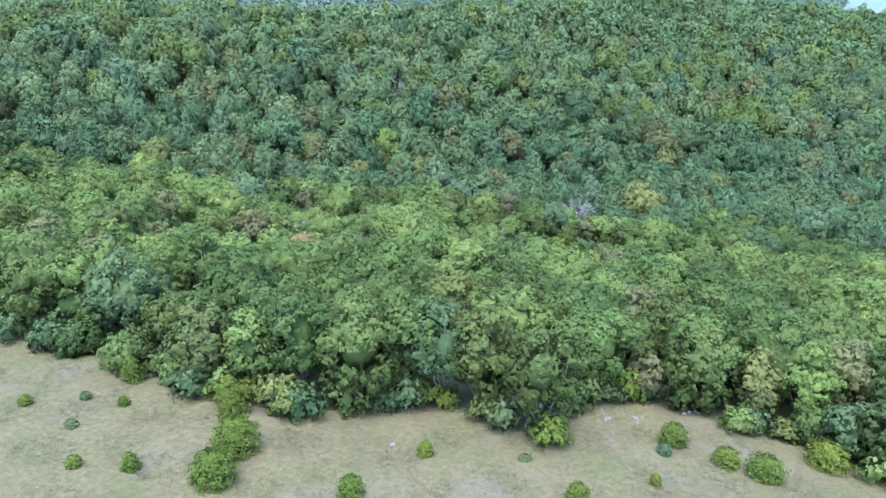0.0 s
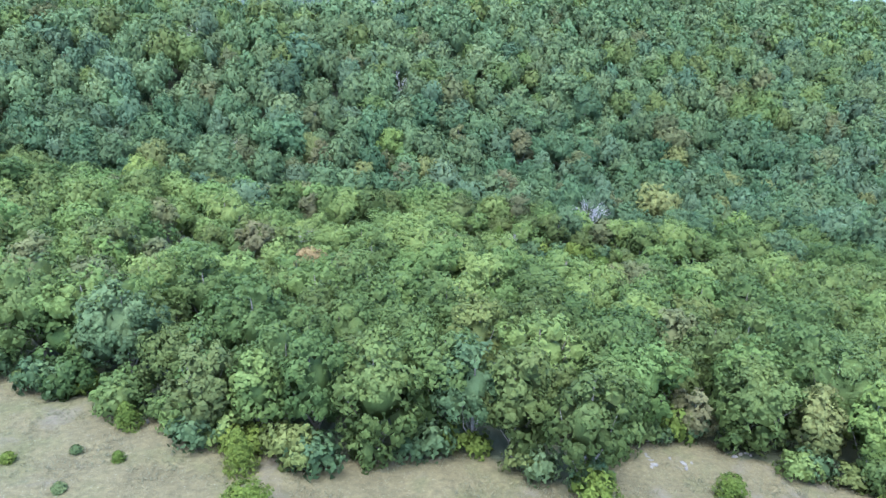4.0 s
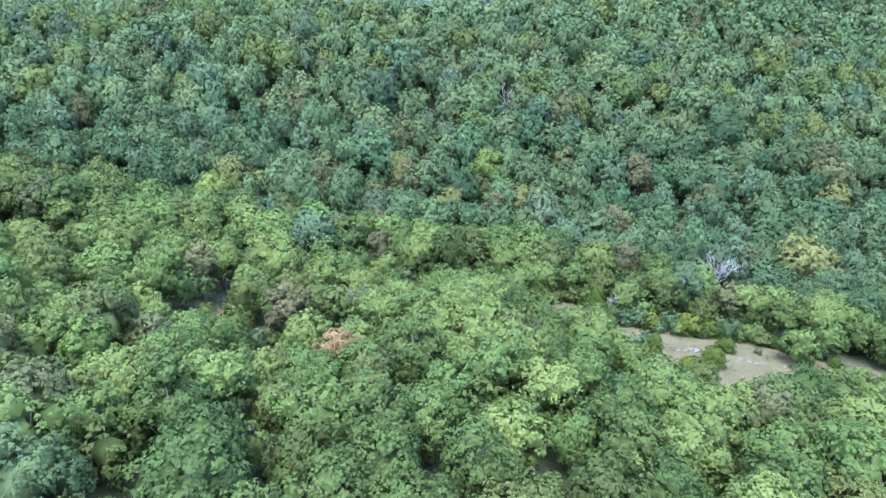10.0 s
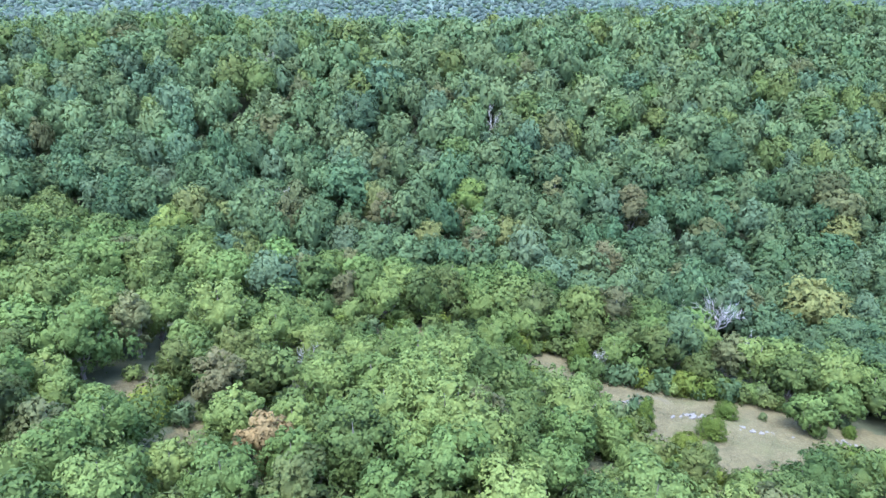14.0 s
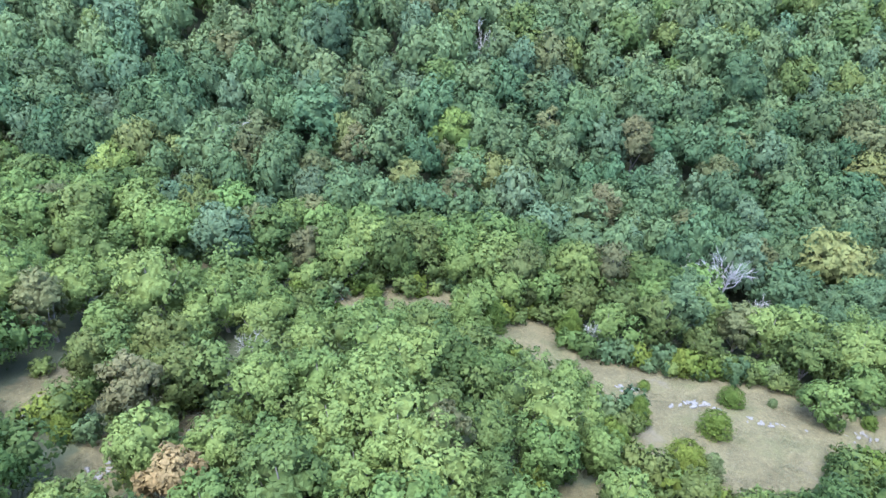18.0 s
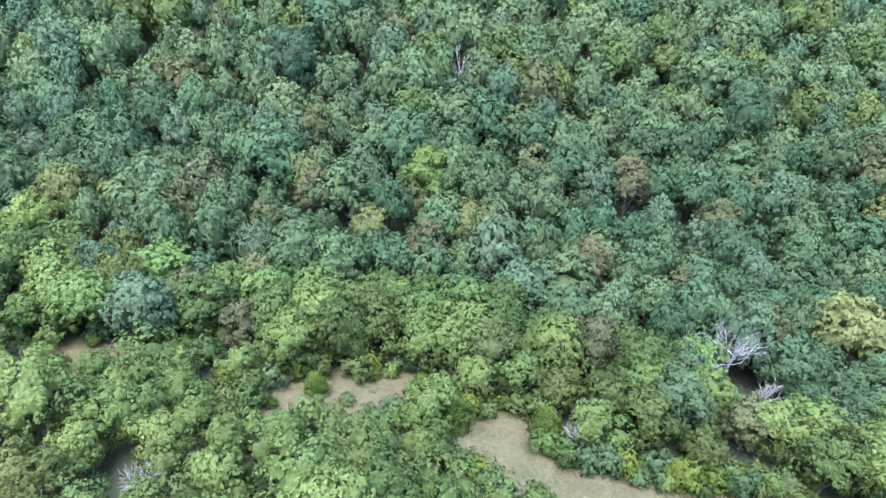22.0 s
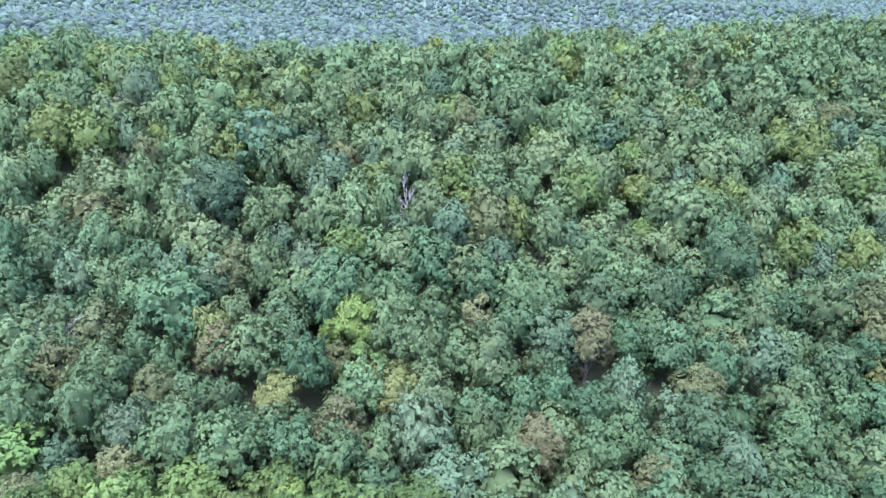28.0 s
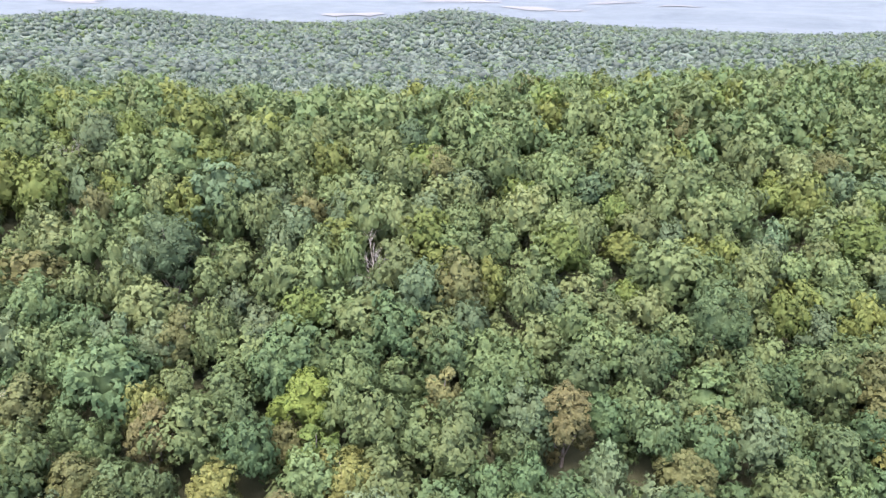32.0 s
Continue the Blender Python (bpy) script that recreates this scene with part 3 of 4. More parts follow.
# trees told apart by colour or size: x, y, crown radius, height, leaves, name, label
SINGLE = [
    (-16.0, 51.0, 3.0, 7.5, OAK_MID, "grey_green_tree", "thin grey-green tree with pale limbs at the glade's edge"),
    (-19.5, 48.5, 1.6, 2.6, OAK, "broadleaf_shrub", "dark leafy shrub under the edge of the woods"),
    (-15.0, 46.6, 1.5, 2.4, OAK, "broadleaf_shrub", "green leafy shrub at the glade's edge"),
    (-9.0, 42.2, 2.2, 6.0, OAK_YELLOW, "tawny_tree", "tawny green oak at the glade's edge"),
    (-5.6, 41.2, 1.8, 6.2, OAK_LIGHT, "pale_tree", "pale green young oak at the glade's edge"),
    (-2.0, 41.5, 2.6, 7.5, OAK, "oak_tree", "dark green oak hanging over the glade's edge"),
    (2.0, 39.2, 3.0, 8.0, OAK, "oak_tree", "mid-green oak with leaves down to the grass"),
    (6.6, 40.8, 2.8, 8.4, OAK, "oak_tree", "dense mid-green oak at the glade's edge"),
    (10.8, 37.4, 2.4, 7.6, OAK_OLIVE, "tawny_tree", "olive oak with tawny sprays at the glade's edge"),
    (14.2, 34.2, 2.4, 8.0, OAK_OLIVE, "brown_tinged_tree", "brown-tinged oak standing out into the glade"),
    (21.5, 40.6, 2.9, 7.4, OAK_LIGHT, "light_green_tree", "light green oak at the glade's edge"),
    (25.4, 39.3, 1.5, 3.6, RUSSET, "russet_shrub", "reddish leafy shrub at the glade's edge"),
    (29.6, 38.2, 3.3, 6.4, OAK, "round_tree", "broad rounded grey-green tree at the glade's edge"),
    (32.6, 35.6, 1.9, 5.2, OAK_YELLOW, "yellowing_tree", "yellowing tree at the glade's edge"),
    (35.4, 33.6, 2.0, 6.6, LIME, "lime_green_tree", "bright lime-green tree at the glade's edge"),
    (40.5, 35.6, 2.2, 7.0, BUFF, "buff_tree", "buff and pinkish tree near the glade"),
    (37.2, 27.0, 2.3, 5.2, OAK, "broadleaf_shrub", "dark green bush at the foot of the glade"),
    (36.2, 29.6, 1.9, 3.4, OAK_MID, "broadleaf_shrub", "dark leafy thicket at the foot of the glade"),
    (39.6, 29.8, 2.3, 5.0, OAK, "broadleaf_shrub", "tall green bush at the foot of the glade"),
    (34.6, 31.4, 1.4, 2.6, OAK, "broadleaf_shrub", "green leafy shrub at the glade's edge"),
    (8.4, 39.4, 2.5, 7.6, OAK_MID, "oak_tree", "deep green oak at the glade's edge"),
    (-1.4, 90.6, 2.1, 4.6, OAK, "broadleaf_shrub", "green leafy thicket beside a bare tree"),
    (54.5, 94.0, 2.3, 4.2, OAK_LIGHT, "broadleaf_shrub", "large light green bush in the small glade"),
    (77.5, 105.3, 3.6, 10, LIME, "lime_green_tree", "bright lime-green broadleaf tree above the ravine"),
    (-22.3, 72.6, 3.0, 8.2, OAK_YELLOW, "yellowing_tree", "pale yellow-green oak among darker oaks"),
    (18, 137.1, 3.4, 10.0, RUSSET, "russet_tree", "half-dead oak with russet leaves over bare grey limbs"),
    (44.3, 109, 3.0, 8.5, OAK_DEEP, "deep_green_tree", "large deep green rounded oak at the glade's edge"),
    (-2.4, 75.0, 2.2, 6.4, ORANGE, "orange_tree", "small oak with orange autumn leaves"),
    (-17.4, 71.8, 2.2, 7.5, BUFF, "buff_tree", "withered buff oak among light green oaks"),
    (1.7, 67.2, 2.2, 7.8, OAK_YELLOW, "tawny_tree", "small tawny oak among light green oaks"),
    (-22.3, 95.4, 2.3, 7.5, BUFF, "buff_tree", "dull buff oak above the ravine"),
    (-9.0, 84.3, 2.2, 7.0, RUSSET, "brown_tree", "brown-tinged oak beside a small glade"),
    (15.4, 80.2, 2.4, 8.0, RUSSET, "brown_tree", "brown-topped oak between the glades"),
    (-9.6, 122.2, 2.6, 7.6, BUFF, "buff_tree", "buff oak with dry leaves above the ravine"),
    (-1.8, 117.4, 2.2, 6.6, RUSSET, "brown_tree", "rusty oak at the edge of a small glade"),
    (-20.4, 59.4, 2.4, 7.8, BUFF, "buff_tree", "pale buff oak behind the glade"),
    (-29.2, 56.3, 2.4, 7.6, OAK_YELLOW, "yellowing_tree", "yellowing oak behind the glade"),
    (-27.6, 66.3, 2.4, 7.8, BUFF, "buff_tree", "buff-green oak among mid-green oaks"),
    (-21.6, 68.6, 2.0, 7.4, LIME, "yellow_tree", "yellow-green young oak among darker oaks"),
    (25.4, 115.4, 3.2, 8.8, OAK_YELLOW, "golden_tree", "golden-olive oak turning to autumn colour"),
    (37.4, 118.0, 3.0, 9, RUSSET, "brown_tree", "dull brown oak with withered leaves"),
    (17.3, 153.3, 3.6, 10.5, LIME, "yellow_tree", "yellow-green tree on the wooded slope"),
    (-34.4, 135.4, 3.6, 10, LIME, "yellow_tree", "yellow-green tree at the head of the ravine"),
    (49.4, 153.6, 3.6, 11, RUSSET, "brown_tree", "rusty brown oak on the wooded slope"),
    (24, 143.8, 3.4, 10.5, OAK_YELLOW, "golden_tree", "golden-brown tree above the ravine"),
    (40.8, 137.2, 3.4, 10.8, RUSSET, "brown_tree", "orange-brown topped oak by the ravine"),
    (34, 155.7, 2.4, 10, BUFF, "buff_tree", "small buff-coloured withered tree"),
    (-5.9, 173.5, 4.6, 12.5, OAK_BLUE, "dark_tree", "broad dark blue-green oak on the wooded slope"),
    (-4.9, 140.6, 3.0, 9.5, BUFF, "buff_tree", "orange-buff oak beside the ravine"),
    (1.0, 147.5, 2.8, 9.5, RUSSET, "brown_tree", "brown oak among deep green oaks"),
    (9.6, 141.5, 2.8, 9.5, OAK_YELLOW, "golden_tree", "dull golden oak above the ravine"),
    (62.7, 147.5, 3.8, 10.5, BUFF, "buff_tree", "large oak with a buff top on the slope"),
    (19.2, 147.4, 2.6, 10, OAK_LIGHT, "light_green_tree", "light yellow-green oak on the wooded slope"),
    (14.3, 126.6, 1.9, 8.0, LIME, "lime_green_tree", "slender bright yellow-green tree by the ravine"),
    (-0.1, 160.6, 3.2, 10.5, BUFF, "buff_tree", "oak with an orange-buff crown on the slope"),
    (51.0, 107.3, 2.4, 6.4, BUFF, "buff_tree", "pale buff tree at the edge of the small glade"),
    (29.3, 49.8, 2.3, 7.2, BUFF, "buff_tree", "dull buff oak among green oaks"),
    (36.2, 68.7, 2.4, 7.4, BUFF, "buff_tree", "slender buff oak among green oaks"),
    (72.6, 168.9, 4.8, 12.5, OAK_DEEP, "deep_green_tree", "very broad deep green oak on the slope"),
    (32.2, 197, 3.6, 11, BUFF, "buff_tree", "orange-buff tree on the upper slope"),
    (105.5, 206, 3.6, 11, BUFF, "withered_tree", "withered purple-brown tree on the upper slope"),
    (68, 226.3, 4.0, 10, LIME, "yellow_tree", "yellow-green tree on the ridge's crest"),
    (78, 228, 3.5, 9, LIME, "yellow_tree", "yellow-green tree on the ridge's crest"),
    (-55.7, 233.6, 6.0, 12, OAK_BLUE, "dark_tree", "broad dark green tree on the crest"),
]
taken = [(s[0], s[1], s[2]) for s in SINGLE] + [(53.9, 119.6, 4.6), (53.2, 115.6, 3.6), (53.6, 118.6, 1.4), (24.1, 175.8, 2.5), (56.9, 114.1, 1.6), (-2.9, 93.3, -1.0), (48.5, 120.7, -1.0)]
for i, (x, y, radius, height, mat, name, label) in enumerate(SINGLE):
    wood, crown = oak_kind(name, mat, 300 + i, 1.12 * height, radius, int(450 * radius * height**0.5), 0.2, 6 + int(2.2 * radius), 20 + int(27 * radius))
    place_tree((wood, crown, 0), x, y, 1.0, i * 1.7, name, label, "")

# bare trees
for x, y, h, w, name, label, mat in (
        (53.9, 120.0, 9.8, 0.17, "dead_tree", "bleached dead tree with bare spreading branches", DEAD_WOOD),
        (18.2, 136.6, 7.6, 0.14, "dead_tree", "bare grey limbs of a dying oak", DEAD_WOOD),
        (24.1, 175.8, 10, 0.16, "dead_tree", "grey leafless tree on the wooded slope", GREY_TWIGS),
        (-19.6, 147.8, 10, 0.16, "dead_tree", "tall grey leafless tree by the ravine", GREY_TWIGS),
        (-31.7, 193.3, 10, 0.16, "dead_tree", "pale bare tree on the upper slope", GREY_TWIGS),
        (56.9, 114.1, 5.0, 0.09, "dead_tree", "pale twiggy dead tree above the glade", GREY_TWIGS),
        (-2.9, 93.3, 4.4, 0.05, "dead_tree", "thin pale leafless tree among light green oaks", GREY_TWIGS),
        (48.5, 120.7, 6.6, 0.07, "dead_tree", "thin grey dying tree above the ravine", GREY_TWIGS),
        (32.8, 104.4, 3.6, 0.07, "dead_cedar", "small leafless grey cedar at the glade's edge", GREY_TWIGS)):
    r = np.random.default_rng(int(h * 100 + x))
    trunk, boughs = bare_limbs(r, h, 0.8 if w > 0.1 else 0.55, w)
    t = thing(name, pose(x, y, float(ground_height(x, y))), label, "tree")
    part("trunk", mesh_from("bare_trunk", trunk[0], [trunk[1]], [mat]), t)
    for (v, f), (tv, tf) in boughs:
        limb = part("limb", mesh_from("bare_limb", v, [f], [mat]), t)
        part("twig_spray", mesh_from("bare_twigs", tv, [tf], [mat]), limb)

spots = scatter(rng, -60, 95, 20, 118, crown_gap, 40000)
spots = [(x, y) for x, y in spots if in_reach(x, y) and openness(np.float64(x), np.float64(y)) > 1.25 and (y < 96 or openness(np.float64(x), np.float64(y + (2 if x < 18 else 3))) > 1.12) and all((x - a) ** 2 + (y - b) ** 2 > (0.55 * c + 1.5) ** 2 for a, b, c in taken)]
spots.sort(key=lambda s: (not (s[1] < 56 and -28 < s[0] < min(44, 8 + 1.09 * s[1])), openness(np.float64(s[0]), np.float64(s[1])) + (9 if s[0] < -25 or s[0] > 62 or s[0] > 8 + 1.09 * s[1] else 0)))
for x, y in spots[:290]:
    low = 1 if y < 66 else min(max(0.74 + 0.2 * (float(openness(np.float64(x), np.float64(y + 2))) - 1.2), 0.7), 1.05)
    low = min(low, 0.6) if 17 < x < 33 and 87 < y < 101 or x < 2 and 103.5 < y < 112 else low
    place_tree(KINDS[int(rng.choice((12, 13, 14, 0) if ravine_lip(x, y) > 0 else (0, 2, 4, 6, 8, 10) if y < 60 and rng.uniform() < 0.7 else (1, 3, 5, 7, 9, 11) if y > 64 and x < 14 and rng.uniform() < 0.8 else range(12)))], x, y, low * rng.uniform(0.76, 1.06), rng.uniform(0, 6.28))

# ---- the closed woods ----
rest = spots[290:]
outer = scatter(rng, -190, 340, 117, 262, crown_gap, 110000) + scatter(rng, -110, -60, 30, 118, crown_gap, 5000) + scatter(rng, 95, 170, 30, 118, crown_gap, 7000)
rest += [(x, y) for x, y in outer if all((x - a) ** 2 + (y - b) ** 2 > (0.45 * c + 1.5) ** 2 for a, b, c in taken) and in_reach(x, y)]

# young trees and bushes in the gaps of the closed woods
stand = np.array(spots + rest + [(a, b) for a, b, c in taken])
young = [(x, y) for x, y in scatter(rng, -150, 250, 36, 262, lambda x, y: 2.6, 60000) if in_reach(x, y) and openness(np.float64(x), np.float64(y)) > 1.5 and np.min(np.hypot(stand[:, 0] - x, stand[:, 1] - y)) > (2.3 if ravine_lip(x, y) < 0 else 2.75 if y < 215 else 3.0)]


def woods(name, label, mat, places, seed, boughs, tufts, leaves, leaf, radius, height, cores=True, tone=0.2, sway=0.016):
    """A stretch of closed woods of one tint, as one mesh."""
    r = np.random.default_rng(seed)
    kinds = [crown_form(r, max(boughs + int(r.integers(-2, 3)), 4), tufts, leaves, 1.0, 2.4, 0.3, leaf, -0.35, cores) for i in range(8)]
    verts, tris, normals, tones, hues, at = [], [], [], [], [], 0
    for x, y in places:
        v, f, nrm, own = kinds[int(r.integers(8))]
        a, s = r.uniform(0, 6.28), r.uniform(*radius) * (1.25 if r.uniform() < 0.12 else 1)
        c, d = math.cos(a) * s, math.sin(a) * s
        z = float(ground_height(x, y))
        h = (r.uniform(*height) + 0.9 * (s - radius[0])) / 2.4
        verts.append(np.stack([x + c * v[:, 0] - d * v[:, 1], y + d * v[:, 0] + c * v[:, 1], z + h * v[:, 2]], 1))
        tris.append(f + at)
        normals.append(np.stack([(c * nrm[:, 0] - d * nrm[:, 1]) / s, (d * nrm[:, 0] + c * nrm[:, 1]) / s, nrm[:, 2]], 1))
        tones.append(own + r.uniform(-tone, tone))
        hues.append(np.full(len(v), r.uniform(-sway, sway)))
        at += len(v)
    me = mesh_from(name, np.concatenate(verts), [np.concatenate(tris)], [mat], smooth=True, normals=np.concatenate(normals))
    me.attributes.new("tree_tone", "FLOAT", "POINT").data.foreach_set("value", np.concatenate(tones).astype(np.float32))
    me.attributes.new("tree_hue", "FLOAT", "POINT").data.foreach_set("value", np.concatenate(hues).astype(np.float32))
    return tagged(new(name, me), label, "woods", kind="stuff")


# leaf swaps for the farther belts, distance haze put into their bluer colours
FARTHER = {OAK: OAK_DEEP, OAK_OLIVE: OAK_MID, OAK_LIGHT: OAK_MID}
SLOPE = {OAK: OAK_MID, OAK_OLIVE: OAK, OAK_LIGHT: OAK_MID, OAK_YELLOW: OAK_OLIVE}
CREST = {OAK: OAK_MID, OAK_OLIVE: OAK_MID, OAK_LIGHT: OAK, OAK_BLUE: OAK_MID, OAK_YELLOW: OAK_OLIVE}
TINTS = [("mid-green", OAK), ("blue-green", OAK_BLUE), ("olive", OAK_OLIVE), ("light green", OAK_LIGHT), ("yellowing", OAK_YELLOW), ("buff", BUFF)]
BELTS = [("glade_woods", "between the glades", 13, 100, 2000, 0.083, (2.7, 3.7), (6.8, 9.6), (0.30, 0.03, 0.22, 0.39, 0.03, 0.03), {}),
         ("ravine_edge_woods", "above the ravine", 12, 80, 1500, 0.096, (2.5, 3.5), (6.0, 8.6), (0.40, 0.16, 0.22, 0.15, 0.0, 0.07), {}),
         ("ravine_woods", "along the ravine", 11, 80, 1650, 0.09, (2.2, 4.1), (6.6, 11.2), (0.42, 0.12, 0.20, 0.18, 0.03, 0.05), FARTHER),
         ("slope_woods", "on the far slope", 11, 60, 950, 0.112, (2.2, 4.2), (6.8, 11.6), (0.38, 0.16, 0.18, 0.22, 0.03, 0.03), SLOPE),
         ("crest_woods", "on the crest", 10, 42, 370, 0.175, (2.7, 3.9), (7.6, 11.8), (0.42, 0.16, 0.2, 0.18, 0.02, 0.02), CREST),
         ("margin_woods", "beside the wide glade", 10, 40, 420, 0.16, (2.7, 3.7), (6.8, 9.6), (0.38, 0.06, 0.26, 0.26, 0.02, 0.02), {})]


def belt_of(x, y):
    past = ravine_lip(x, y)
    return 5 if x > 8 + 1.09 * y else 0 if past < 0 else 1 if past < 7 else 2 if y < 165 else 3 if y < 205 else 4


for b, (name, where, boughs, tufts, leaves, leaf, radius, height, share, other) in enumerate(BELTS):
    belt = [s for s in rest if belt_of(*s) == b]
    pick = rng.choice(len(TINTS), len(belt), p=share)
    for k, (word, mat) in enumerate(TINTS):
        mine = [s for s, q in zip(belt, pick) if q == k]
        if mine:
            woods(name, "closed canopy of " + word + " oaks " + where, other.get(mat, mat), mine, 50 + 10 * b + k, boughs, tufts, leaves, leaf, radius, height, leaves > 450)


for mat, word, mine, leaves, leaf in ((OAK, "mid-green", [p for p in young if ravine_lip(*p) < 0], 520, 0.115), (OAK_DEEP, "deep green", [p for p in young[::2] if ravine_lip(*p) >= 0], 240, 0.19), (OAK_MID, "mid-green", [p for p in young[1::2] if ravine_lip(*p) >= 0], 240, 0.19)):
    woods("understory", word + " young trees and bushes under the closed canopy", mat, mine, 150 + leaves, 6, 26, leaves, leaf, (1.6, 2.2), (3.6, 5.4), False)


def far_gap(x, y):
    return 4.8 + 3.4 * min(max((y - 330) / 450, 0), 1)


# the hills past the crest, most crowns in the haze-tinted leaf colours
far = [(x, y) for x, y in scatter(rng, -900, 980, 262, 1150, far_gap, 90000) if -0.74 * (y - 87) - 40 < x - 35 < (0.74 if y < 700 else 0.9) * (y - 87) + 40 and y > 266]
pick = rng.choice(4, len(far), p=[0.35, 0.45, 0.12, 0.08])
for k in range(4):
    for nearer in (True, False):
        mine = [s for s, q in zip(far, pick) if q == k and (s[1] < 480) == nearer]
        woods("far_woods", "distant " + TINTS[k][0] + " haze-tinted woods over rolling hills", (HAZED_GREEN, HAZED_BLUE, OAK_DEEP, HAZED_BLUE)[k], mine, 180 + k, 7, 14, 56 if nearer else 12, 0.27 if nearer else 0.34, (2.8, 4.4) if nearer else (4.2, 6.6), (6.5, 9.0), False, 0.14, 0.014)


# ---- cedars and shrubs ----
def cedar_kind(name, mat, seed, radius, height, cone, leaves):
    """A dense cedar: cone 1 is pointed, 0 rounded."""
    r = np.random.default_rng(seed)
    t = r.uniform(0, 1, leaves) ** (0.85 + 0.3 * cone)
    ph = r.uniform(0, 6.28, leaves)
    round_ = np.sqrt(np.clip(1 - (2 * t - 0.75) ** 2 / 1.6, 0.02, 1))
    width = radius * ((1 - cone) * round_ + cone * np.clip(1.05 - t, 0.05, 1) ** 0.8)
    lump = 1 + 0.16 * np.sin(ph * 5 + t * 17) + 0.1 * np.sin(ph * 3 - t * 31)
    w = width * lump * r.uniform(0.78, 1.06, leaves)
    p = np.stack([w * np.cos(ph), w * np.sin(ph), 0.05 + t * height * 0.97], 1)
    n = unit(np.stack([np.cos(ph), np.sin(ph), 0.25 + 0.9 * t], 1) + 0.5 * r.normal(size=(leaves, 3)))
    v, f = leaf_cards(r, p, n, 0.07 + 0.022 * radius)
    b = ball(r, (0, 0, height * 0.42), (radius * 0.6, radius * 0.6, height * 0.36), 5, 8, 0.2)
    crown = mesh_from(name + "_crown", np.concatenate([v, b[0]]), [f, b[1] + len(v)], [mat])
    tv, tf = tube([(0, 0, -0.2), (0, 0, height * 0.5), (0, 0, height * 0.9)], [0.05 * height * 0.5 + 0.03, 0.04, 0.01], 5)
    return mesh_from(name + "_trunk", tv, [tf], [BARK]), crown


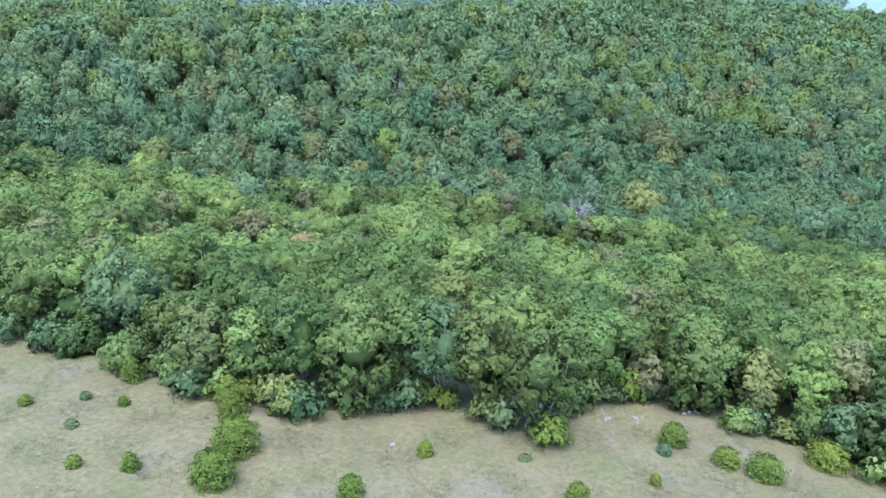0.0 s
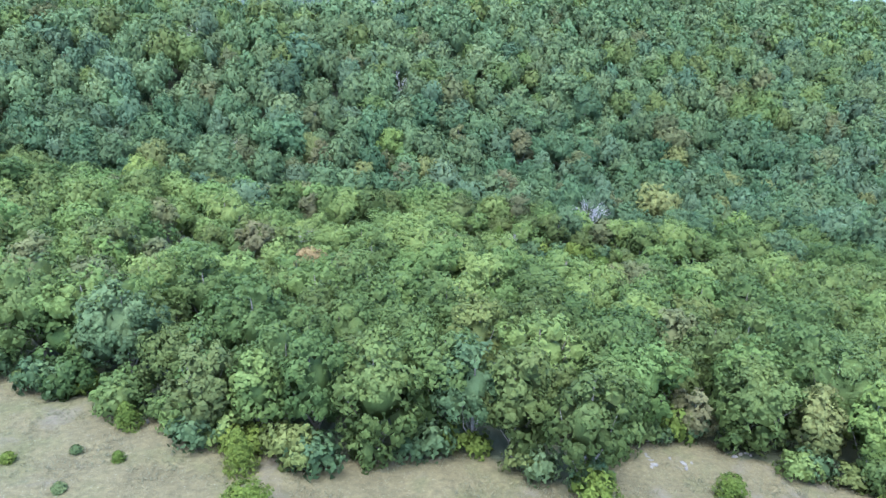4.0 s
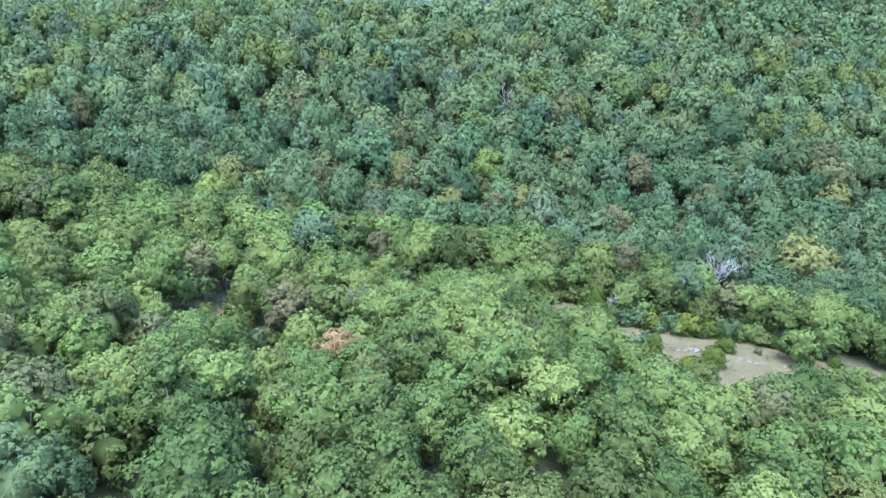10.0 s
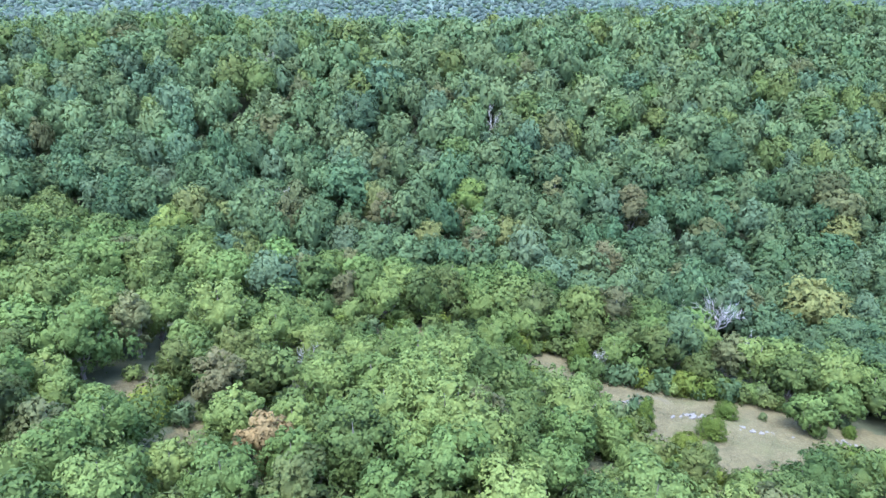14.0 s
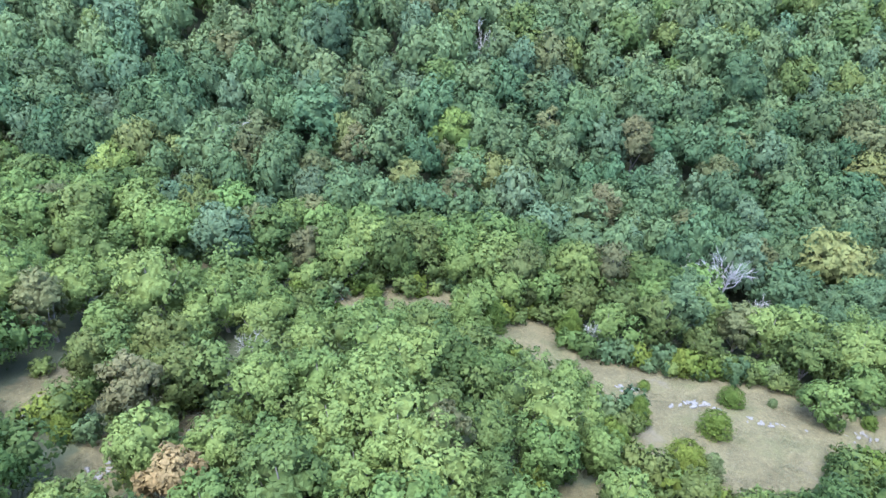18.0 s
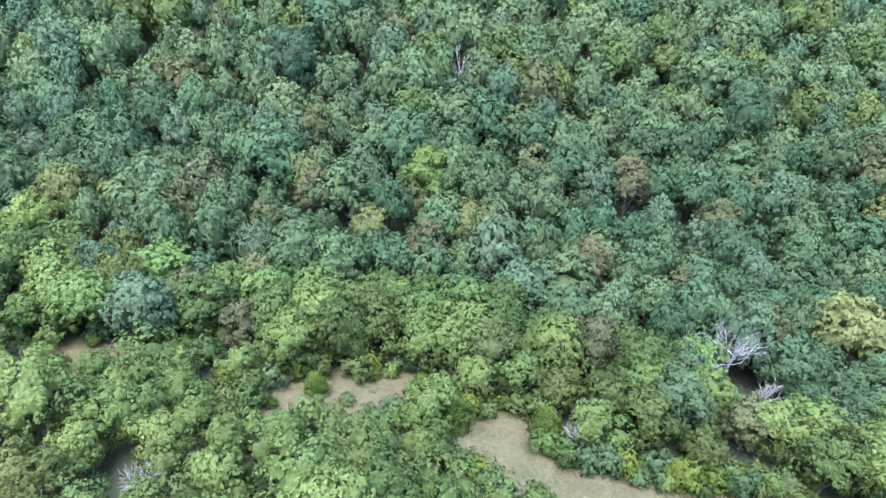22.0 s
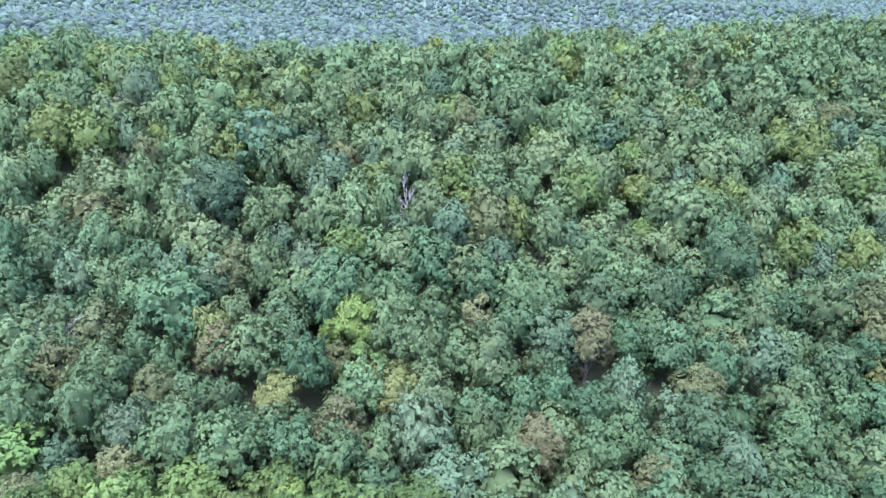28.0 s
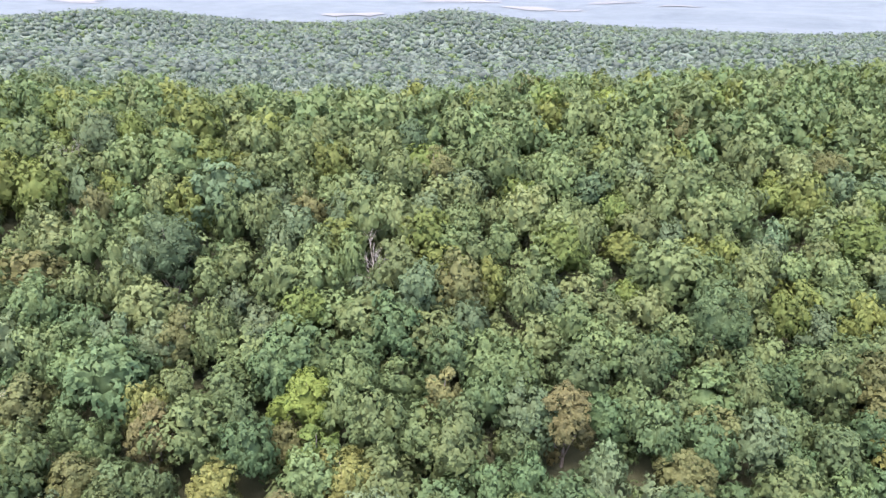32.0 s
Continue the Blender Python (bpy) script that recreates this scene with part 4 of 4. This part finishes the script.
CEDARS = [  # x, y, radius, height, cone, leaves
    (-20.0, 39.6, 0.42, 0.6, 0.2, CEDAR), (-16.6, 40.3, 0.35, 0.45, 0.2, CEDAR_DULL), (-13.9, 39.1, 0.4, 0.7, 0.5, CEDAR), (-14.3, 43.2, 0.85, 2.1, 0.7, CEDAR),
    (-16.2, 36.3, 0.4, 0.5, 0.2, CEDAR_DULL), (-14.6, 31.8, 0.45, 0.7, 0.4, CEDAR), (-11.5, 31.3, 0.55, 1.1, 0.6, CEDAR), (-6.8, 29.6, 1.25, 2.1, 0.1, CEDAR),
    (-5.9, 32.8, 1.4, 2.4, 0.2, CEDAR), (-6.6, 37.4, 1.05, 3.3, 0.85, CEDAR), (0.7, 27.6, 0.75, 1.3, 0.2, CEDAR), (5.6, 31.4, 0.55, 1.1, 0.4, CEDAR),
    (23.5, 31.9, 0.95, 1.7, 0.2, CEDAR), (22.0, 30.6, 0.5, 0.8, 0.2, OAK_BLUE), (25.7, 29.0, 0.85, 1.3, 0.1, CEDAR), (27.4, 27.4, 1.15, 1.6, 0.1, CEDAR),
    (19.4, 27.2, 0.35, 0.7, 0.4, CEDAR), (13.7, 26.1, 0.65, 1.1, 0.3, CEDAR), (11.9, 30.3, 0.4, 0.4, 0.1, CEDAR_DULL), (33.2, 28.4, 1.3, 1.9, 0.2, CEDAR), (9.0, 24.5, 0.5, 0.9, 0.4, CEDAR),
    (21.0, 106.8, 2.0, 4.8, 0.4, CEDAR), (30.4, 85.2, 1.4, 4.2, 0.6, CEDAR), (36.2, 84.2, 1.9, 3.4, 0.3, CEDAR), (38.3, 83.6, 1.2, 3.0, 0.6, CEDAR_DULL), (30.4, 106.0, 1.55, 5.0, 0.7, CEDAR), (36.7, 97.0, 0.62, 1.0, 0.15, CEDAR), (45.6, 95.6, 1.35, 2.1, 0.15, CEDAR), (50.4, 96.0, 0.5, 0.9, 0.3, CEDAR_DULL),
    (27.3, 96.4, 0.9, 1.8, 0.3, CEDAR), (34.0, 90.6, 1.3, 3.6, 0.6, CEDAR), (41.5, 90.2, 1.6, 2.6, 0.2, CEDAR), (42.0, 101.2, 1.5, 3.4, 0.5, CEDAR), (47.8, 101.4, 1.5, 3.0, 0.3, CEDAR), (52.5, 100.6, 1.3, 2.8, 0.5, CEDAR_DULL),
    (57.5, 97.0, 1.2, 2.6, 0.5, CEDAR), (59.5, 93.5, 0.8, 1.6, 0.5, CEDAR), (3.0, 107.6, 0.7, 1.3, 0.5, CEDAR), (6.9, 110.6, 1.4, 3.1, 0.6, CEDAR), (10.2, 109.4, 0.9, 1.2, 0.3, CEDAR_DULL), (12.4, 114.6, 1.0, 1.8, 0.3, CEDAR),
    (17.8, 112.2, 1.3, 3.0, 0.5, CEDAR), (-9.5, 118.8, 1.2, 2.8, 0.5, CEDAR), (-12.5, 114.6, 0.9, 1.3, 0.2, LIME), (-4.5, 117.4, 1.3, 3.2, 0.4, CEDAR_DULL), (1.0, 116.0, 1.2, 3.0, 0.6, CEDAR), (-19.0, 119.4, 1.3, 2.8, 0.4, CEDAR),
    (-8.5, 80.8, 1.3, 2.4, 0.2, CEDAR), (-14.0, 82.0, 1.2, 2.6, 0.4, CEDAR), (0.5, 60.8, 1.0, 1.8, 0.3, CEDAR), (12.0, 56.2, 1.0, 2.2, 0.4, CEDAR), (23.0, 80.5, 1.2, 2.8, 0.6, CEDAR), (28.8, 77.4, 1.1, 2.6, 0.6, CEDAR),
]
for i, (x, y, radius, height, cone, mat) in enumerate(CEDARS):
    trunk, crown = cedar_kind("cedar", mat, 700 + i, radius, height, cone, int(300 + 1500 * radius * height**0.5))
    small = height < 1.4
    shape = "pointed" if cone > 0.45 else "rounded"
    t = thing("cedar_shrub" if small else "cedar_tree", pose(x, y, float(ground_height(x, y)), 0, 0, 50 * i), ("low " if small else "") + shape + " green cedar " + ("in the dry grass" if small else "at the edge of a glade"), "shrub" if small else "tree", "cedars of the glades")
    part("trunk", trunk, t)
    part("crown", crown, t)


# low broadleaf shrubs along the edges of the glades
SHRUBS = []
for i in range(6):
    mat = (OAK, OAK_MID, CEDAR, OAK_OLIVE, OAK, OAK_LIGHT)[i]
    r = np.random.default_rng(900 + i)
    form = crown_form(r, 7, 26, 460, 1.3, 2.0, 0.02, 0.2, -0.4)
    tv, tf = joined(limbs(r, 1.6, 0.3, 1.0, 0.05, 4))
    SHRUBS.append((mesh_from("shrub_stems", tv, [tf], [BARK]), crown_mesh("shrub_leaves", mat, form)))
hems = [(x, y) for x, y in scatter(rng, -34, 62, 22, 120, lambda x, y: 1.35, 40000) if (1.0 if y < 104 or x > 16 else 0.75 + 0.4 * math.sin(7 * x + 5 * y) ** 2) < openness(np.float64(x), np.float64(y)) < 1.4]
hems = [(x, y) for x, y in hems if y > 60 or all((x - c[0]) ** 2 + (y - c[1]) ** 2 > (c[2] + 0.8) ** 2 for c in CEDARS)]
for x, y in hems:
    stems, leaves = SHRUBS[int(rng.integers(6))]
    k = rng.uniform(0.6, 1.3)
    t = thing("broadleaf_shrub", Matrix.LocRotScale((x, y, float(ground_height(x, y))), Euler((0, 0, rng.uniform(0, 6.28))), (k, k, k * rng.uniform(0.8, 1.25))), "low green leafy shrub at the edge of the woods", "shrub", "shrubs along the glades")
    part("stems", stems, t)
    part("leaves", leaves, t)


# ---- limestone lying in the glades ----
def slab(rng, length, width, thick):
    n = 9
    ph = np.sort(rng.uniform(0, 6.28, n))
    rad = rng.uniform(0.75, 1.1, n)
    ring = np.stack([np.cos(ph) * rad * length / 2, np.sin(ph) * rad * width / 2], 1)
    low = np.column_stack([ring * 1.04, np.full(n, -0.12)])
    mid = np.column_stack([ring, np.full(n, thick * 0.7)])
    top = np.column_stack([ring * 0.82, thick + rng.uniform(-0.02, 0.02, n)])
    v = np.concatenate([low, mid, top, [[0, 0, thick * 1.08]]])
    f = []
    for j in range(n):
        k = (j + 1) % n
        for a, b in ((0, n), (n, 2 * n)):
            f += [(a + j, a + k, b + k), (a + j, b + k, b + j)]
        f.append((2 * n + j, 2 * n + k, 3 * n))
    return v, np.array(f)


def near_stones(cx, cy, dx, dy, count, seed, big):
    r = np.random.default_rng(seed)
    for i in range(count):
        x, y = cx + r.normal(0, dx), cy + r.normal(0, dy)
        v, f = slab(r, r.uniform(0.25, big), r.uniform(0.2, big * 0.6), r.uniform(0.02, 0.08))
        ob = new("limestone_slab", mesh_from("limestone_slab", v, [f], [STONE]))
        ob.matrix_world = pose(x, y, float(ground_height(x, y)) + 0.03, 0, 0, r.uniform(0, 360))
        tagged(ob, "pale flat limestone slab lying in dry grass", "rock", "limestone slabs")


near_stones(20.0, 36.6, 0.8, 0.7, 14, 1, 0.7)
near_stones(23.2, 36.0, 0.6, 0.5, 8, 2, 0.6)
near_stones(28.0, 36.2, 0.7, 0.4, 5, 3, 0.5)
near_stones(-13.5, 43.8, 0.9, 0.5, 6, 4, 0.5)
near_stones(3.8, 33.0, 0.2, 0.2, 2, 5, 0.5)
near_stones(35.4, 96.6, 0.9, 0.4, 10, 6, 0.8)
near_stones(41.5, 94.8, 1.7, 0.4, 22, 7, 1.0)
near_stones(48.0, 92.6, 2.2, 0.5, 18, 8, 0.8)
near_stones(57.0, 91.5, 1.4, 0.6, 10, 9, 0.8)
near_stones(-9.6, 78.2, 0.6, 1.3, 22, 10, 0.8)
near_stones(-17.8, 85.2, 0.7, 1.6, 14, 11, 0.6)
near_stones(-4.9, 84.0, 0.4, 1.2, 8, 12, 0.5)
near_stones(2.5, 109.5, 1.2, 0.8, 8, 13, 0.5)


# ---- dry grass ----
def grass(count, seed):
    r = np.random.default_rng(seed)
    x, y = r.uniform(-42, 62, count), r.uniform(22, 120, count)
    keep = openness(x, y) < 1.12
    x, y = x[keep], y[keep]
    n = len(x)
    z = ground_height(x, y)
    verts, at = [], np.stack([x, y, z - 0.03], 1)
    for b in range(3):
        a = r.uniform(0, 6.28, n)
        lean, h, w = r.uniform(0.08, 0.26, n), r.uniform(0.05, 0.16, n), r.uniform(0.012, 0.035, n)
        o = at + np.stack([r.normal(0, 0.08, n), r.normal(0, 0.08, n), 0 * a], 1)
        side = np.stack([-np.sin(a), np.cos(a), 0 * a], 1) * w[:, None]
        tip = o + np.stack([np.cos(a) * lean, np.sin(a) * lean, h], 1)
        verts.append(np.stack([o - side, o + side, tip], 1).reshape(-1, 3))
    v = np.concatenate(verts)
    me = mesh_from("dry_grass", v, [np.arange(len(v)).reshape(-1, 3)], [STRAW])
    tagged(new("dry_grass", me), "thin tufts of dry straw-coloured grass", "grass", kind="stuff")


grass(110000, 31)


# ---- the far country: a hazy plain with hay fields, behind all the hills ----
def plain_height(x, y):
    return ground_height(x, y) + 3 + 12 * np.sin(x / 260 + 1.3 * np.sin(y / 420)) * np.cos(y / 330) + 120 * np.clip((y - 2400) / 2200, 0, 1)


def far_country():
    m, nodes, links, bsdf = material("hazy_far_country")
    geo = nodes.new("ShaderNodeNewGeometry")
    # distance haze is put into the plain's blue-grey colours
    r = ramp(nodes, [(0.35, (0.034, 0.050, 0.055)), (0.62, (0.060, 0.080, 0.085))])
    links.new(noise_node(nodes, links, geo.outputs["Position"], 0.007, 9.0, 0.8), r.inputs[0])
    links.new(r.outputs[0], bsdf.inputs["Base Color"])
    bsdf.inputs["Roughness"].default_value = 1.0
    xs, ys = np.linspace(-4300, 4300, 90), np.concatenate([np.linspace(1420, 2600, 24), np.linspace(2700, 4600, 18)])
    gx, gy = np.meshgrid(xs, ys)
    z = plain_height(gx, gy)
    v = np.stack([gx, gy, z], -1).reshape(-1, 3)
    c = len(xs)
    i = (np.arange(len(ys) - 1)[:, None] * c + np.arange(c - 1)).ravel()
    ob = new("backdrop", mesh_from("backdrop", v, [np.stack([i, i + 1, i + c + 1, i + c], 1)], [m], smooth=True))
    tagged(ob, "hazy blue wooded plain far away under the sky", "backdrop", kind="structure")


far_country()
# pale mown fields on the plain: x, y, length, depth, turn
for x, y, length, depth, turn in ((-345, 2625, 190, 90, 0.1), (60, 3480, 330, 160, 0.0), (360, 3130, 200, 110, -0.3), (520, 3040, 130, 60, 0.1), (800, 3320, 240, 90, 0.1), (-1850, 3400, 420, 110, -0.4), (1015, 3097, 180, 60, 0.2)):
    u, v = np.meshgrid(np.linspace(-0.5, 0.5, 15), np.linspace(-0.5, 0.5, 9))
    a, b = u * length * (1 + 0.25 * np.sin(5 * v + x)), v * depth * (1 + 0.4 * np.sin(4 * u + y))
    gx, gy = x + a * math.cos(turn) - b * math.sin(turn), y + a * math.sin(turn) + b * math.cos(turn)
    i = (np.arange(8)[:, None] * 15 + np.arange(14)).ravel()
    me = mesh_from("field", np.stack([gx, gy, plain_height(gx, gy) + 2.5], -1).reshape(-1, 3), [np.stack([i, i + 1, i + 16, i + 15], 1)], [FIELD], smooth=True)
    tagged(new("hay_field", me), "pale mown hay field on the far plain", "field", kind="structure")
